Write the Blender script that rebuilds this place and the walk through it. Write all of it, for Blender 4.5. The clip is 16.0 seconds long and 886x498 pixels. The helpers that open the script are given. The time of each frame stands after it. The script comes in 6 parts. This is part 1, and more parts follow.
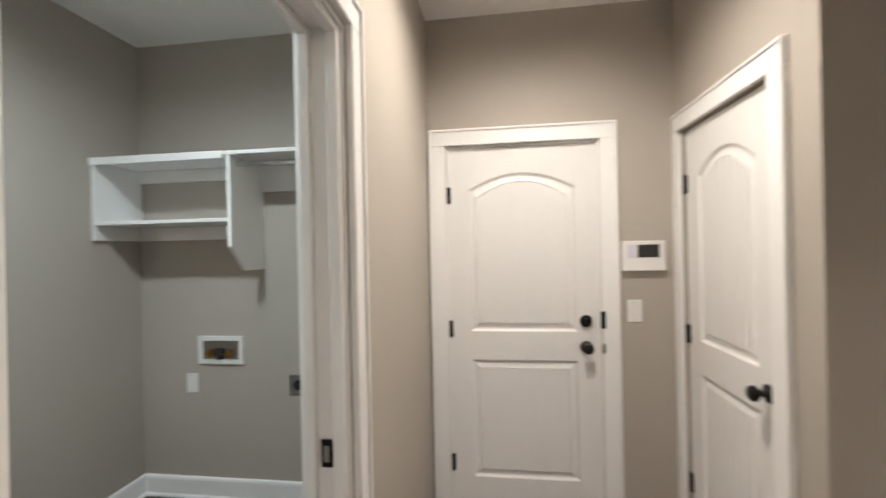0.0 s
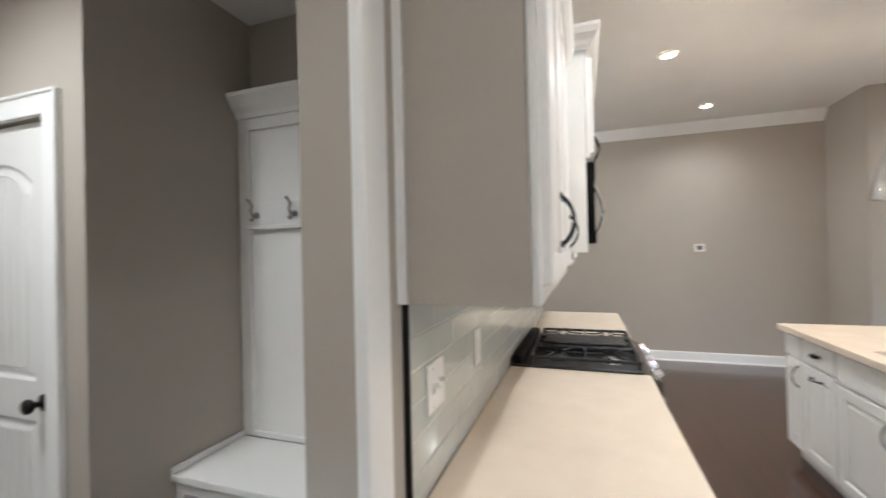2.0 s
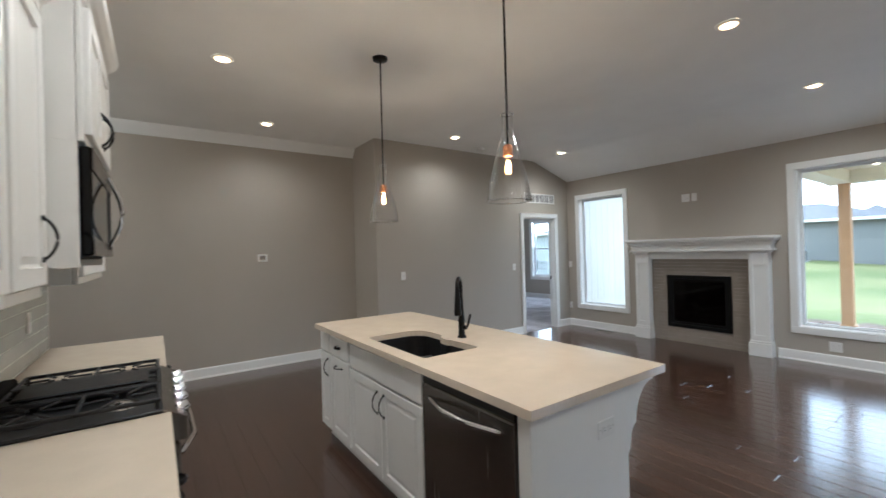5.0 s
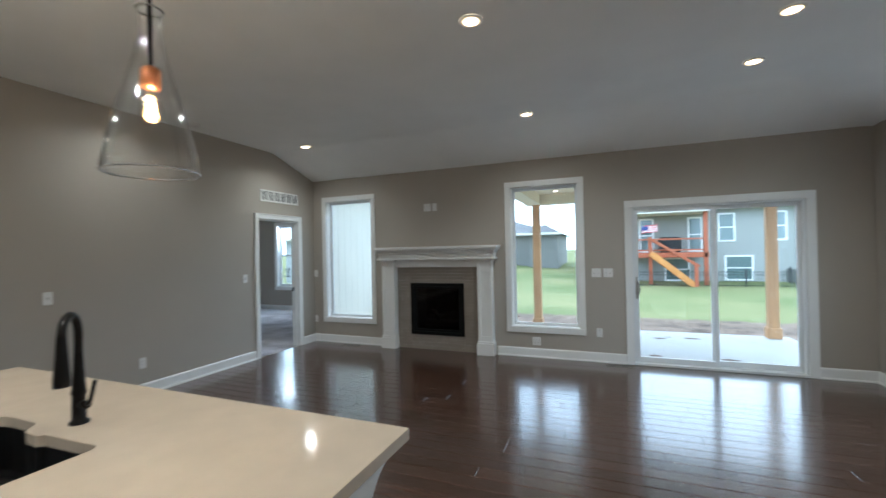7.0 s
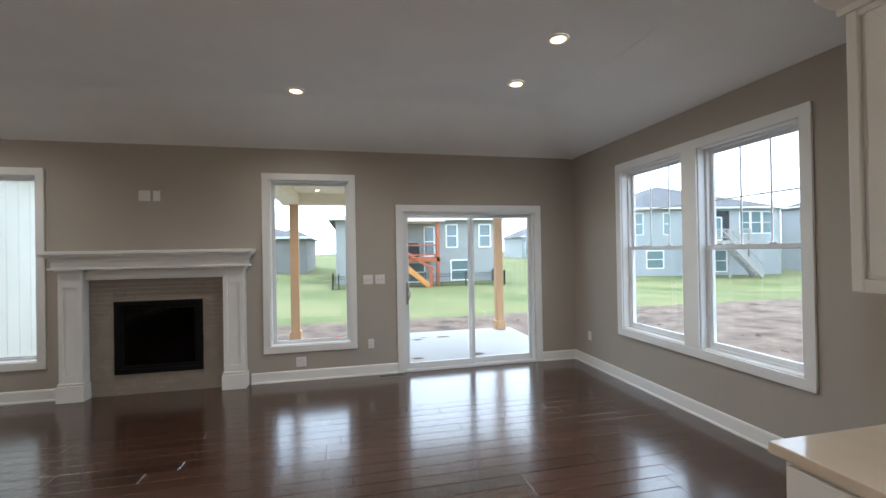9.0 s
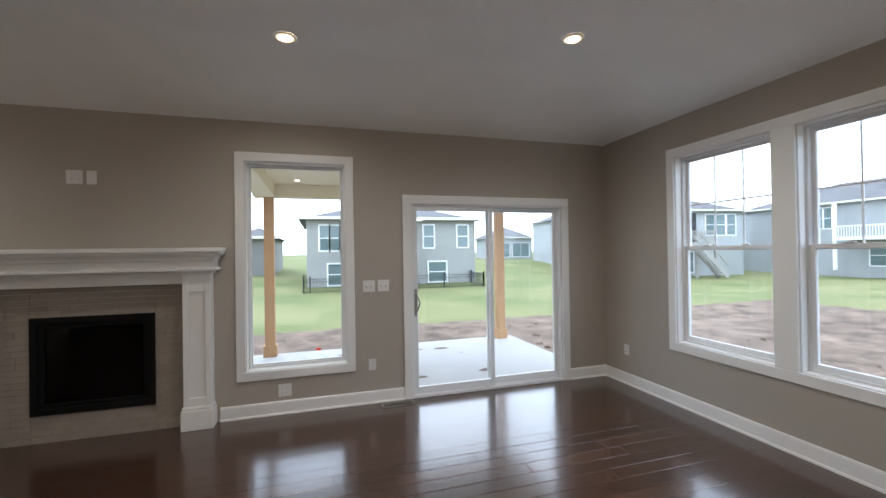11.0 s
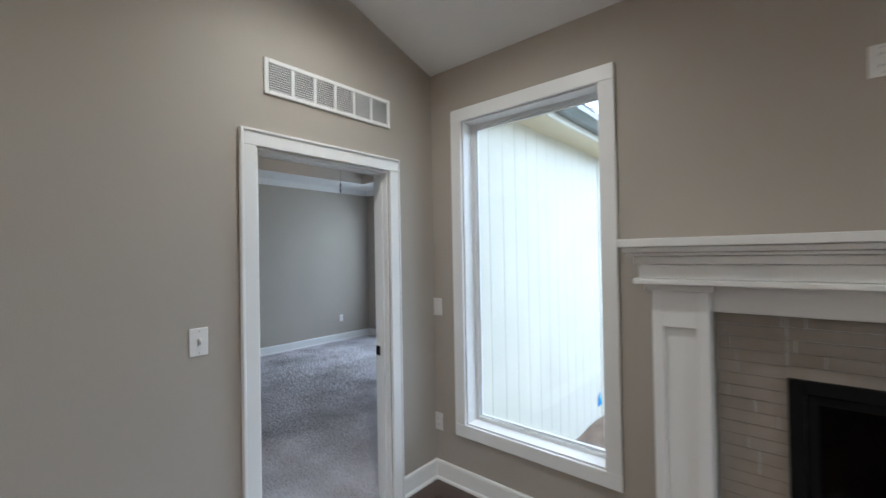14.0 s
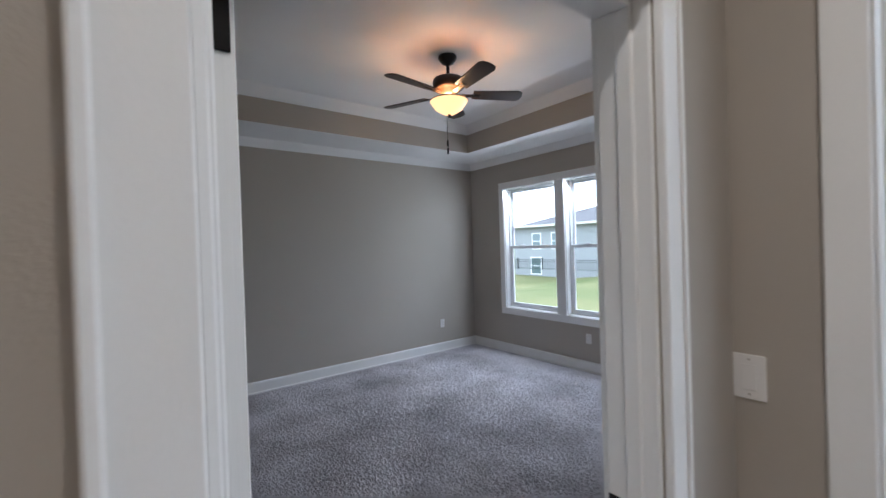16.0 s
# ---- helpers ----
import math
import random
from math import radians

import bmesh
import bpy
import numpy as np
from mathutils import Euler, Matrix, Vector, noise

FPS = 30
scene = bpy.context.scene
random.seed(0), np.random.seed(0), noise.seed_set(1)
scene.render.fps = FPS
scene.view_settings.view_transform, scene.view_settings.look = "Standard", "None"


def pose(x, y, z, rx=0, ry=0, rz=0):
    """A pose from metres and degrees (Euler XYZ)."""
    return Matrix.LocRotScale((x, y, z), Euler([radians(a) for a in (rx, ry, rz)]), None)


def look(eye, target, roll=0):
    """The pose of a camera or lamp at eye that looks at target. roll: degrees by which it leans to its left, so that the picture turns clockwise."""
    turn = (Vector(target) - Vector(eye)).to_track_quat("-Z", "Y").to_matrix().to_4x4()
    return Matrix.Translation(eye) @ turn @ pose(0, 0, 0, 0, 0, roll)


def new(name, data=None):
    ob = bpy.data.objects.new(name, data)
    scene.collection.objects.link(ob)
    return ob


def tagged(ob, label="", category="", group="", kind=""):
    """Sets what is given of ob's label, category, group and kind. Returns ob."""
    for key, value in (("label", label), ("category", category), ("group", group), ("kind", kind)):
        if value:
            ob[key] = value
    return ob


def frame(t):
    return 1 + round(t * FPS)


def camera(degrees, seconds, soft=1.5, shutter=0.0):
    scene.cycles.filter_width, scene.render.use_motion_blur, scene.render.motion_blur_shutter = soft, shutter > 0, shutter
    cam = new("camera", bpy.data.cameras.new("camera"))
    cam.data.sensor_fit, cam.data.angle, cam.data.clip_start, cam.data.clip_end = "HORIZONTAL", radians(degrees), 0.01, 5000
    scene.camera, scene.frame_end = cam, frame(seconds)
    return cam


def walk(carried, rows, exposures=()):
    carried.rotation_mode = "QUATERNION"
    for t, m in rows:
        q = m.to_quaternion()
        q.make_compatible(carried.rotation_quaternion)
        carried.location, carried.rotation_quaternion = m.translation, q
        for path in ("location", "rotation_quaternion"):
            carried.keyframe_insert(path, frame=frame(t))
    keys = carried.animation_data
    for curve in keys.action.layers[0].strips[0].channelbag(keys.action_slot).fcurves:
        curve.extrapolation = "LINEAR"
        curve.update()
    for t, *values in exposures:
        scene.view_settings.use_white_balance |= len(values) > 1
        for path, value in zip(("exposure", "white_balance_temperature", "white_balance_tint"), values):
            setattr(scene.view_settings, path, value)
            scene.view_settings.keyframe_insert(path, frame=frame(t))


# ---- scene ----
cam = camera(94.3, 16.0, shutter=0.35)
PATH = [
    (0, (0.012, 0.095, 1.465), (-0.247, 2.079, 1.465), -1.2),
    (0.6, (0.034, -0.017, 1.488), (0.619, 1.895, 1.48), -1.1),
    (1, (0.03, -0.089, 1.469), (1.153, 1.566, 1.479), -0.9),
    (1.5, (-0.008, -0.185, 1.474), (1.625, 0.969, 1.488), -1.0),
    (2, (-0.049, -0.306, 1.476), (1.843, 0.342, 1.491), -1.3),
    (2.3, (-0.076, -0.372, 1.484), (1.891, -0.007, 1.497), -1.0),
    (2.5, (-0.089, -0.424, 1.487), (1.9, -0.216, 1.491), -1.2),
    (3, (-0.07, -0.481, 1.483), (1.925, -0.627, 1.49), -1.2),
    (3.5, (-0.016, -0.482, 1.488), (1.935, -0.923, 1.496), -1.1),
    (4, (0.051, -0.464, 1.487), (1.924, -1.164, 1.493), -1.0),
    (4.2, (0.067, -0.461, 1.48), (1.902, -1.255, 1.49), -1.2),
    (6.3, (0.324, -0.973, 1.488), (1.464, -2.617, 1.497), -1.2),
    (6.5, (0.39, -1.072, 1.484), (1.429, -2.781, 1.498), -1.2),
    (7, (0.492, -1.293, 1.498), (1.238, -3.148, 1.509), -1.2),
    (7.5, (0.579, -1.51, 1.507), (0.98, -3.469, 1.521), -1.2),
    (8, (0.675, -1.688, 1.498), (0.726, -3.687, 1.518), -1.3),
    (8.5, (0.777, -1.801, 1.504), (0.485, -3.78, 1.518), -1.1),
    (11, (1.119, -2.911, 1.503), (0.541, -4.825, 1.517), -0.9),
    (11.5, (1.398, -3.29, 1.51), (1.125, -5.271, 1.53), -0.9),
    (12, (1.689, -3.695, 1.543), (1.811, -5.692, 1.557), -0.8),
    (12.5, (2.048, -4.047, 1.517), (2.562, -5.98, 1.551), -0.8),
    (13, (2.462, -4.367, 1.528), (3.316, -6.175, 1.558), -1.0),
    (13.5, (2.873, -4.692, 1.519), (4.0, -6.344, 1.549), -1.0),
    (14, (3.323, -4.968, 1.523), (4.628, -6.484, 1.545), -1.0),
    (14.5, (3.733, -5.23, 1.525), (5.168, -6.624, 1.539), -1.1),
    (15, (4.142, -5.45, 1.526), (5.661, -6.751, 1.529), -1.4),
    (15.2, (4.289, -5.535, 1.517), (5.829, -6.81, 1.517), -1.3),
    (15.5, (4.499, -5.657, 1.515), (6.063, -6.904, 1.513), -1.3),
    (15.8, (4.703, -5.75, 1.519), (6.281, -6.979, 1.506), -1.5),
    (16, (4.819, -5.801, 1.527), (6.407, -7.017, 1.508), -1.8),
]
EXPOSURE = [(0, 2.4, 5700, 10), (0.5, 2.45, 5350, 8), (1, 2.35, 5200, 8), (2.5, 2.0, 4900, 3), (3.5, 1.52, 5000, 2), (4.2, 1.48, 4980, 3), (6.5, 1.0, 4900, 0), (7.5, 0.96, 4850, -2), (8, 0.96, 5200, 3), (8.5, 0.97, 5300, 5), (11, 0.86, 5400, 8), (12, 0.94, 5800, 13), (12.5, 0.99, 5800, 13), (13.5, 1.15, 5150, 5), (14, 1.22, 5050, 4), (14.5, 0.95, 5000, 4), (15, 0.75, 5100, 6), (15.5, 0.72, 5300, 10), (16, 0.98, 5300, 10)]
walk(cam, [(t, look(eye, target, roll)) for t, eye, target, roll in PATH], EXPOSURE)
# ---- world and light ----
world = bpy.data.worlds.new("overcast_sky")
scene.world = world
world.use_nodes = True
wn, wl = world.node_tree.nodes, world.node_tree.links
wn.clear()
w_out, w_bg = wn.new("ShaderNodeOutputWorld"), wn.new("ShaderNodeBackground")
w_sky, w_mix = wn.new("ShaderNodeTexSky"), wn.new("ShaderNodeMixRGB")
w_sky.sky_type, w_sky.sun_disc = "NISHITA", False
w_sky.sun_elevation, w_sky.sun_rotation = radians(40), radians(200)
w_sky.dust_density = 4.0
w_mix.inputs[0].default_value = 0.8
w_mix.inputs[2].default_value = (15.9, 16.8, 17.6, 1)
wl.new(w_sky.outputs[0], w_mix.inputs[1])
wl.new(w_mix.outputs[0], w_bg.inputs[0])
wl.new(w_bg.outputs[0], w_out.inputs[0])
w_bg.inputs[1].default_value = 0.13

sun = new("sun", bpy.data.lights.new("sun", "SUN"))
sun.data.energy, sun.data.angle, sun.data.color = 0.5, radians(25), (1, 0.97, 0.93)
sun.matrix_basis = look((0, 0, 20), (-4, 9, 6))

WARM = (1.0, 0.84, 0.66)


def lamp(name, kind, m, power, color=WARM, size=0.1, blend=0.6, cone=150):
    d = bpy.data.lights.new(name, kind)
    d.energy, d.color = power, color
    if kind == "SPOT":
        d.spot_size, d.spot_blend, d.shadow_soft_size = radians(cone), blend, size
    elif kind == "POINT":
        d.shadow_soft_size = size
    ob = new(name, d)
    ob.matrix_basis = m
    return ob


CAN_POWER = 47
FLAT = 3.05
# the last two are unseen, added to brighten the kitchen wall and nook
CANS = [(3.735, -1.0), (5.27, -1.645), (4.64, -3.96), (1.32, -3.94), (-0.67, -4.68), (-0.68, -5.5),
        (1.33, -6.02), (4.52, -6.06), (1.6, -0.95), (-0.8, -0.75)]


def ceiling_z(y):
    return FLAT if y > -6.15 else 2.75 + (y + 7.07) * (FLAT - 2.75) / 0.92


for cx, cy in CANS:
    lamp("recessed_lamp", "SPOT", pose(cx, cy, ceiling_z(cy) - 0.012), CAN_POWER * (0.95 if cx == -0.8 else 0.9 if cx == 1.6 else 0.45 if cx == 5.27 else 0.6 if cx == 4.64 else 1), size=0.06, blend=1.0, cone=155)
lamp("hall_lamp", "SPOT", pose(0.22, 1.5, 2.725), 33, size=0.08, blend=1.0, cone=165)
# cool fill spot added to brighten the laundry; no fixture there
lamp("laundry_fill", "SPOT", pose(-1.25, 1.0, 2.725), 32, (0.95, 1.0, 0.93), 0.08, blend=1.0, cone=170)
# fill light added in the unseen entry, without a fixture
lamp("entry_fill", "POINT", pose(5.0, 1.0, 2.9), 14, size=0.1)
lamp("pendant_bulb_lamp", "POINT", pose(1.66, -2.05, 1.92), 5, (1, 0.68, 0.4), 0.014)
lamp("pendant_bulb_lamp", "POINT", pose(3.085, -2.05, 1.92), 5, (1, 0.68, 0.4), 0.014)
lamp("fan_bulb_lamp", "POINT", pose(7.42, -7.9, 2.69), 6, (1, 0.62, 0.32), 0.06)

# area lamps added under the bedroom window heads, in for sky light
for wx in (7.43, 8.43):
    ob = lamp("bedroom_sky_fill", "AREA", pose(wx, -10.04, 2.225, 48), 6, (0.98, 1.0, 0.97))
    ob.data.shape, ob.data.size, ob.data.size_y = "RECTANGLE", 0.8, 0.07

# ---- materials ----


def mat(name, color, rough=0.5, metal=0.0, vary=0.06, scale=6.0, bump=0.0, bscale=80.0, spec=0.5, coat=0.0, per=0.0, stretch=(1, 1, 1), dark=None):
    """A surface with broad tone variation, fine grain in colour and relief, and, per piece, a shift in tone."""
    m = bpy.data.materials.new(name)
    m.use_nodes = True
    n, l = m.node_tree.nodes, m.node_tree.links
    b = n["Principled BSDF"]
    b.inputs["Roughness"].default_value, b.inputs["Metallic"].default_value = rough, metal
    b.inputs["Specular IOR Level"].default_value, b.inputs["Coat Weight"].default_value = spec, coat
    b.inputs["Coat Roughness"].default_value = 0.12
    tc, mp = n.new("ShaderNodeTexCoord"), n.new("ShaderNodeMapping")
    mp.inputs["Scale"].default_value = stretch
    l.new(tc.outputs["Object"], mp.inputs[0])
    big, fine = n.new("ShaderNodeTexNoise"), n.new("ShaderNodeTexNoise")
    big.inputs["Scale"].default_value, fine.inputs["Scale"].default_value = scale, bscale
    big.inputs["Detail"].default_value, fine.inputs["Detail"].default_value = 4, 3
    l.new(mp.outputs[0], big.inputs["Vector"])
    l.new(mp.outputs[0], fine.inputs["Vector"])
    add = n.new("ShaderNodeMath")
    add.operation = "ADD"
    half = n.new("ShaderNodeMath")
    half.operation, half.inputs[1].default_value = "MULTIPLY", 0.4
    l.new(fine.outputs["Fac"], half.inputs[0])
    l.new(big.outputs["Fac"], add.inputs[0])
    l.new(half.outputs[0], add.inputs[1])
    last = add
    if per:
        info, pm, pa = n.new("ShaderNodeObjectInfo"), n.new("ShaderNodeMath"), n.new("ShaderNodeMath")
        pm.operation, pm.inputs[1].default_value, pa.operation = "MULTIPLY_ADD", per, "ADD"
        pm.inputs[2].default_value = -per / 2
        l.new(info.outputs["Random"], pm.inputs[0])
        l.new(add.outputs[0], pa.inputs[0])
        l.new(pm.outputs[0], pa.inputs[1])
        last = pa
    ramp = n.new("ShaderNodeValToRGB")
    lo = dark if dark else [c * (1 - 2.2 * vary) for c in color]
    hi = [min(1, c * (1 + 1.6 * vary)) for c in color]
    e = ramp.color_ramp.elements
    e[0].position, e[0].color = 0.35, (*lo, 1)
    e[1].position, e[1].color = 1.0, (*hi, 1)
    l.new(last.outputs[0], ramp.inputs[0])
    l.new(ramp.outputs[0], b.inputs["Base Color"])
    rr = n.new("ShaderNodeMapRange")
    rr.inputs["To Min"].default_value, rr.inputs["To Max"].default_value = max(0, rough * 0.85), min(1, rough * 1.15)
    l.new(big.outputs["Fac"], rr.inputs["Value"])
    l.new(rr.outputs[0], b.inputs["Roughness"])
    if bump:
        bp = n.new("ShaderNodeBump")
        bp.inputs["Strength"].default_value, bp.inputs["Distance"].default_value = bump, 0.004
        l.new(fine.outputs["Fac"], bp.inputs["Height"])
        l.new(bp.outputs[0], b.inputs["Normal"])
    return m


def glow(name, color, strength):
    m = bpy.data.materials.new(name)
    m.use_nodes = True
    b = m.node_tree.nodes["Principled BSDF"]
    b.inputs["Base Color"].default_value = (*color, 1)
    b.inputs["Emission Color"].default_value = (*color, 1)
    b.inputs["Emission Strength"].default_value = strength
    return m


def glass(name, color=(1, 1, 1), rough=0.0, ior=1.45, sharp=5.0, least=0.03):
    m = bpy.data.materials.new(name)
    m.use_nodes = True
    n, l = m.node_tree.nodes, m.node_tree.links
    n.remove(n["Principled BSDF"])
    clear, shine, mix, rim = n.new("ShaderNodeBsdfTransparent"), n.new("ShaderNodeBsdfGlossy"), n.new("ShaderNodeMixShader"), n.new("ShaderNodeLayerWeight")
    power, lift = n.new("ShaderNodeMath"), n.new("ShaderNodeMath")
    power.operation, power.inputs[1].default_value = "POWER", sharp
    lift.operation, lift.inputs[1].default_value, lift.inputs[2].default_value = "MULTIPLY_ADD", 0.9, least
    clear.inputs[0].default_value, shine.inputs["Roughness"].default_value = (*color, 1), rough
    l.new(rim.outputs["Facing"], power.inputs[0])
    l.new(power.outputs[0], lift.inputs[0])
    l.new(lift.outputs[0], mix.inputs[0])
    l.new(clear.outputs[0], mix.inputs[1])
    l.new(shine.outputs[0], mix.inputs[2])
    l.new(mix.outputs[0], n["Material Output"].inputs[0])
    return m


M = dict(
    wall=mat("greige_wall_paint", (0.43, 0.392, 0.34), 0.6, vary=0.02, scale=1.2, bump=0.12, bscale=220, spec=0.3),
    ceil=mat("ceiling_paint", (0.9, 0.895, 0.88), 0.8, vary=0.02, scale=2, bump=0.25, bscale=120, spec=0.2),
    white=mat("white_trim_paint", (0.84, 0.835, 0.82), 0.32, vary=0.015, scale=3, bump=0.04, bscale=150),
    cab=mat("white_cabinet_lacquer", (0.82, 0.81, 0.79), 0.36, vary=0.015, scale=3, bump=0.03, bscale=120),
    door=mat("white_door_paint", (0.78, 0.77, 0.75), 0.33, vary=0.015, scale=4, bump=0.12, bscale=90, stretch=(1, 1, 0.08)),
    quartz=mat("cream_quartz", (0.70, 0.605, 0.49), 0.09, vary=0.03, scale=9, bump=0.0, bscale=260),
    black=mat("black_bronze_metal", (0.012, 0.011, 0.011), 0.32, 0.6, vary=0.1),
    iron=mat("cast_iron", (0.012, 0.012, 0.013), 0.5, 0.2, vary=0.1, bump=0.4, bscale=200),
    steel=mat("dark_stainless_steel", (0.20, 0.185, 0.17), 0.26, 0.95, vary=0.04, scale=2, bump=0.03, bscale=60, stretch=(30, 30, 1)),
    chrome=mat("chrome", (0.75, 0.75, 0.76), 0.08, 1.0, vary=0.02),
    copper=mat("copper_socket", (0.55, 0.22, 0.09), 0.3, 1.0, vary=0.05),
    sink=mat("black_granite_composite", (0.008, 0.008, 0.009), 0.42, vary=0.1, bump=0.1, bscale=300),
    tile=mat("grey_glazed_tile", (0.50, 0.515, 0.48), 0.07, vary=0.05, scale=8, bump=0.12, bscale=14, per=0.12),
    grout=mat("pale_grout", (0.74, 0.74, 0.7), 0.85, vary=0.05, bump=0.3),
    plank=mat("dark_stained_oak", (0.066, 0.034, 0.0225), 0.2, vary=0.24, scale=5, bump=0.12, bscale=40, stretch=(0.25, 4, 4), per=0.4, spec=0.6, coat=0.5),
    gap=mat("plank_gap", (0.012, 0.008, 0.006), 0.8, vary=0.1),
    plate=mat("white_plastic_plate", (0.78, 0.77, 0.75), 0.35, vary=0.01),
    slot=mat("dark_slot", (0.02, 0.02, 0.02), 0.6, vary=0.05),
    smoke=glass("smoked_glass", (0.22, 0.21, 0.2), 0.01, least=0.018),
    log=mat("ceramic_log", (0.2, 0.17, 0.14), 0.85, vary=0.3, scale=14, bump=0.8, bscale=40),
    firebox=mat("firebox_black", (0.005, 0.005, 0.005), 0.7, vary=0.1, spec=0.15),
    fglass=mat("smoked_fire_glass", (0.004, 0.004, 0.004), 0.04, vary=0.05, spec=0.22),
    hearth=mat("taupe_strip_tile", (0.31, 0.27, 0.23), 0.25, vary=0.06, scale=10, bump=0.15, bscale=30, per=0.2),
    carpet=mat("grey_cut_pile_carpet", (0.58, 0.565, 0.60), 0.95, vary=0.22, scale=2.2, bump=1.0, bscale=210, spec=0.1, dark=(0.27, 0.255, 0.275)),
    vinyl=mat("white_window_vinyl", (0.80, 0.81, 0.82), 0.35, vary=0.01),
    glass=glass("window_glass"),
    pglass=glass("clear_pendant_glass", (0.995, 0.995, 0.995), 0.0, sharp=2.5, least=0.03),
    rimglass=glass("thick_glass_rim", (0.93, 0.94, 0.94), 0.05, sharp=1.0, least=0.45),
    fan=mat("dark_bronze_blade", (0.035, 0.02, 0.013), 0.35, vary=0.15, stretch=(1, 8, 1)),
    bulb=glow("warm_filament", (1.0, 0.5, 0.14), 5),
    can=glow("recessed_diffuser", (1.0, 0.74, 0.46), 9),
    canhalo=glow("warm_lamp_halo", (1.0, 0.60, 0.28), 2.0),
    bowl=glow("amber_glass_bowl", (1.0, 0.56, 0.22), 0.85),
    screen=mat("dark_lcd", (0.02, 0.022, 0.02), 0.15, vary=0.05),
    nickel=mat("satin_nickel", (0.42, 0.4, 0.37), 0.3, 1.0, vary=0.03),
    deckgrey=mat("weathered_deck_wood", (0.36, 0.34, 0.31), 0.8, vary=0.12, scale=2, bump=0.2, bscale=20),
    concrete=mat("new_concrete", (0.46, 0.45, 0.435), 0.85, vary=0.06, scale=2, bump=0.3, bscale=90),
    cedar=mat("cedar_post", (0.52, 0.31, 0.15), 0.6, vary=0.12, scale=2, bump=0.2, bscale=30, stretch=(6, 6, 0.4)),
    siding=mat("pale_panel_siding", (0.7, 0.68, 0.59), 0.7, vary=0.04, scale=1.5, bump=0.15, bscale=60),
    soffit=mat("cream_soffit", (0.74, 0.67, 0.5), 0.7, vary=0.03),
    gutter=mat("grey_gutter", (0.2, 0.215, 0.225), 0.35, 0.3, vary=0.05),
    redwood=mat("red_stained_deck", (0.36, 0.10, 0.04), 0.6, vary=0.12, bump=0.1),
    stairwood=mat("orange_stair_stringer", (0.55, 0.24, 0.06), 0.6, vary=0.1),
    housegrey=mat("grey_house_siding", (0.345, 0.345, 0.32), 0.8, vary=0.04, scale=0.5),
    housedark=mat("slate_house_siding", (0.2, 0.195, 0.178), 0.8, vary=0.04, scale=0.5),
    houselight=mat("pale_house_siding", (0.34, 0.35, 0.345), 0.8, vary=0.04, scale=0.5),
    shingle=mat("grey_shingles", (0.15, 0.145, 0.145), 0.95, vary=0.15, scale=1, bump=0.5, bscale=8, spec=0.15),
    pane=mat("reflective_pane", (0.14, 0.19, 0.19), 0.05, vary=0.05, spec=0.8),
    blackfence=mat("black_steel_fence", (0.02, 0.025, 0.025), 0.5, 0.4, vary=0.05),
    soil=mat("bare_soil", (0.175, 0.13, 0.098), 0.95, vary=0.36, scale=1.6, bump=1.0, bscale=9, spec=0.1),
    lawn=mat("autumn_lawn", (0.2, 0.185, 0.09), 0.95, vary=0.2, scale=0.22, bump=1.0, bscale=16, spec=0.1, dark=(0.07, 0.11, 0.03)),
    blue=mat("blue_tape", (0.02, 0.25, 0.65), 0.6, vary=0.05),
    red=mat("red_marker_flag", (0.8, 0.08, 0.04), 0.6, vary=0.05),
    green=mat("green_utility_box", (0.12, 0.24, 0.18), 0.6, vary=0.05),
    brass=mat("brass_valve", (0.45, 0.25, 0.08), 0.3, 1.0, vary=0.1),
    cover=mat("black_grill_cover", (0.02, 0.02, 0.022), 0.7, vary=0.1),
    stripe=mat("red_cloth", (0.5, 0.05, 0.06), 0.8, vary=0.05),
    cloth=mat("white_cloth", (0.75, 0.75, 0.75), 0.8, vary=0.03),
    navy=mat("navy_cloth", (0.03, 0.05, 0.2), 0.8, vary=0.05),
)

# ---- building helpers ----


def bx(bm, x0, x1, y0, y1, z0, z1, bevel=0.0, seg=1):
    """A box, with its edges rounded where bevel is given, added to bm."""
    vs = [bm.verts.new((x, y, z)) for z in (z0, z1) for x, y in ((x0, y0), (x1, y0), (x1, y1), (x0, y1))]
    fs = [bm.faces.new([vs[i] for i in q]) for q in ((3, 2, 1, 0), (4, 5, 6, 7), (0, 1, 5, 4), (1, 2, 6, 5), (2, 3, 7, 6), (3, 0, 4, 7))]
    if bevel:
        es = list({e for f in fs for e in f.edges})
        bmesh.ops.bevel(bm, geom=es, offset=bevel, segments=seg, affect="EDGES", profile=0.5)
    return bm


def box(*a, **k):
    return bx(bmesh.new(), *a, **k)


def cyl(bm, m, r, h, n=20, r2=None, cap=True):
    """A cylinder or cone of height h that stands on the pose m."""
    bmesh.ops.create_cone(bm, cap_ends=cap, segments=n, radius1=r, radius2=r if r2 is None else r2, depth=h, matrix=m @ pose(0, 0, h / 2))
    return bm


def lathe(bm, m, profile, n=32):
    """A turned shape: radius and height pairs from the bottom up."""
    rings = [[bm.verts.new(m @ Vector((r * math.cos(a), r * math.sin(a), z))) for a in [2 * math.pi * i / n for i in range(n)]] for r, z in profile]
    for lo, hi in zip(rings, rings[1:]):
        for i in range(n):
            bm.faces.new((lo[i], lo[(i + 1) % n], hi[(i + 1) % n], hi[i]))
    return bm


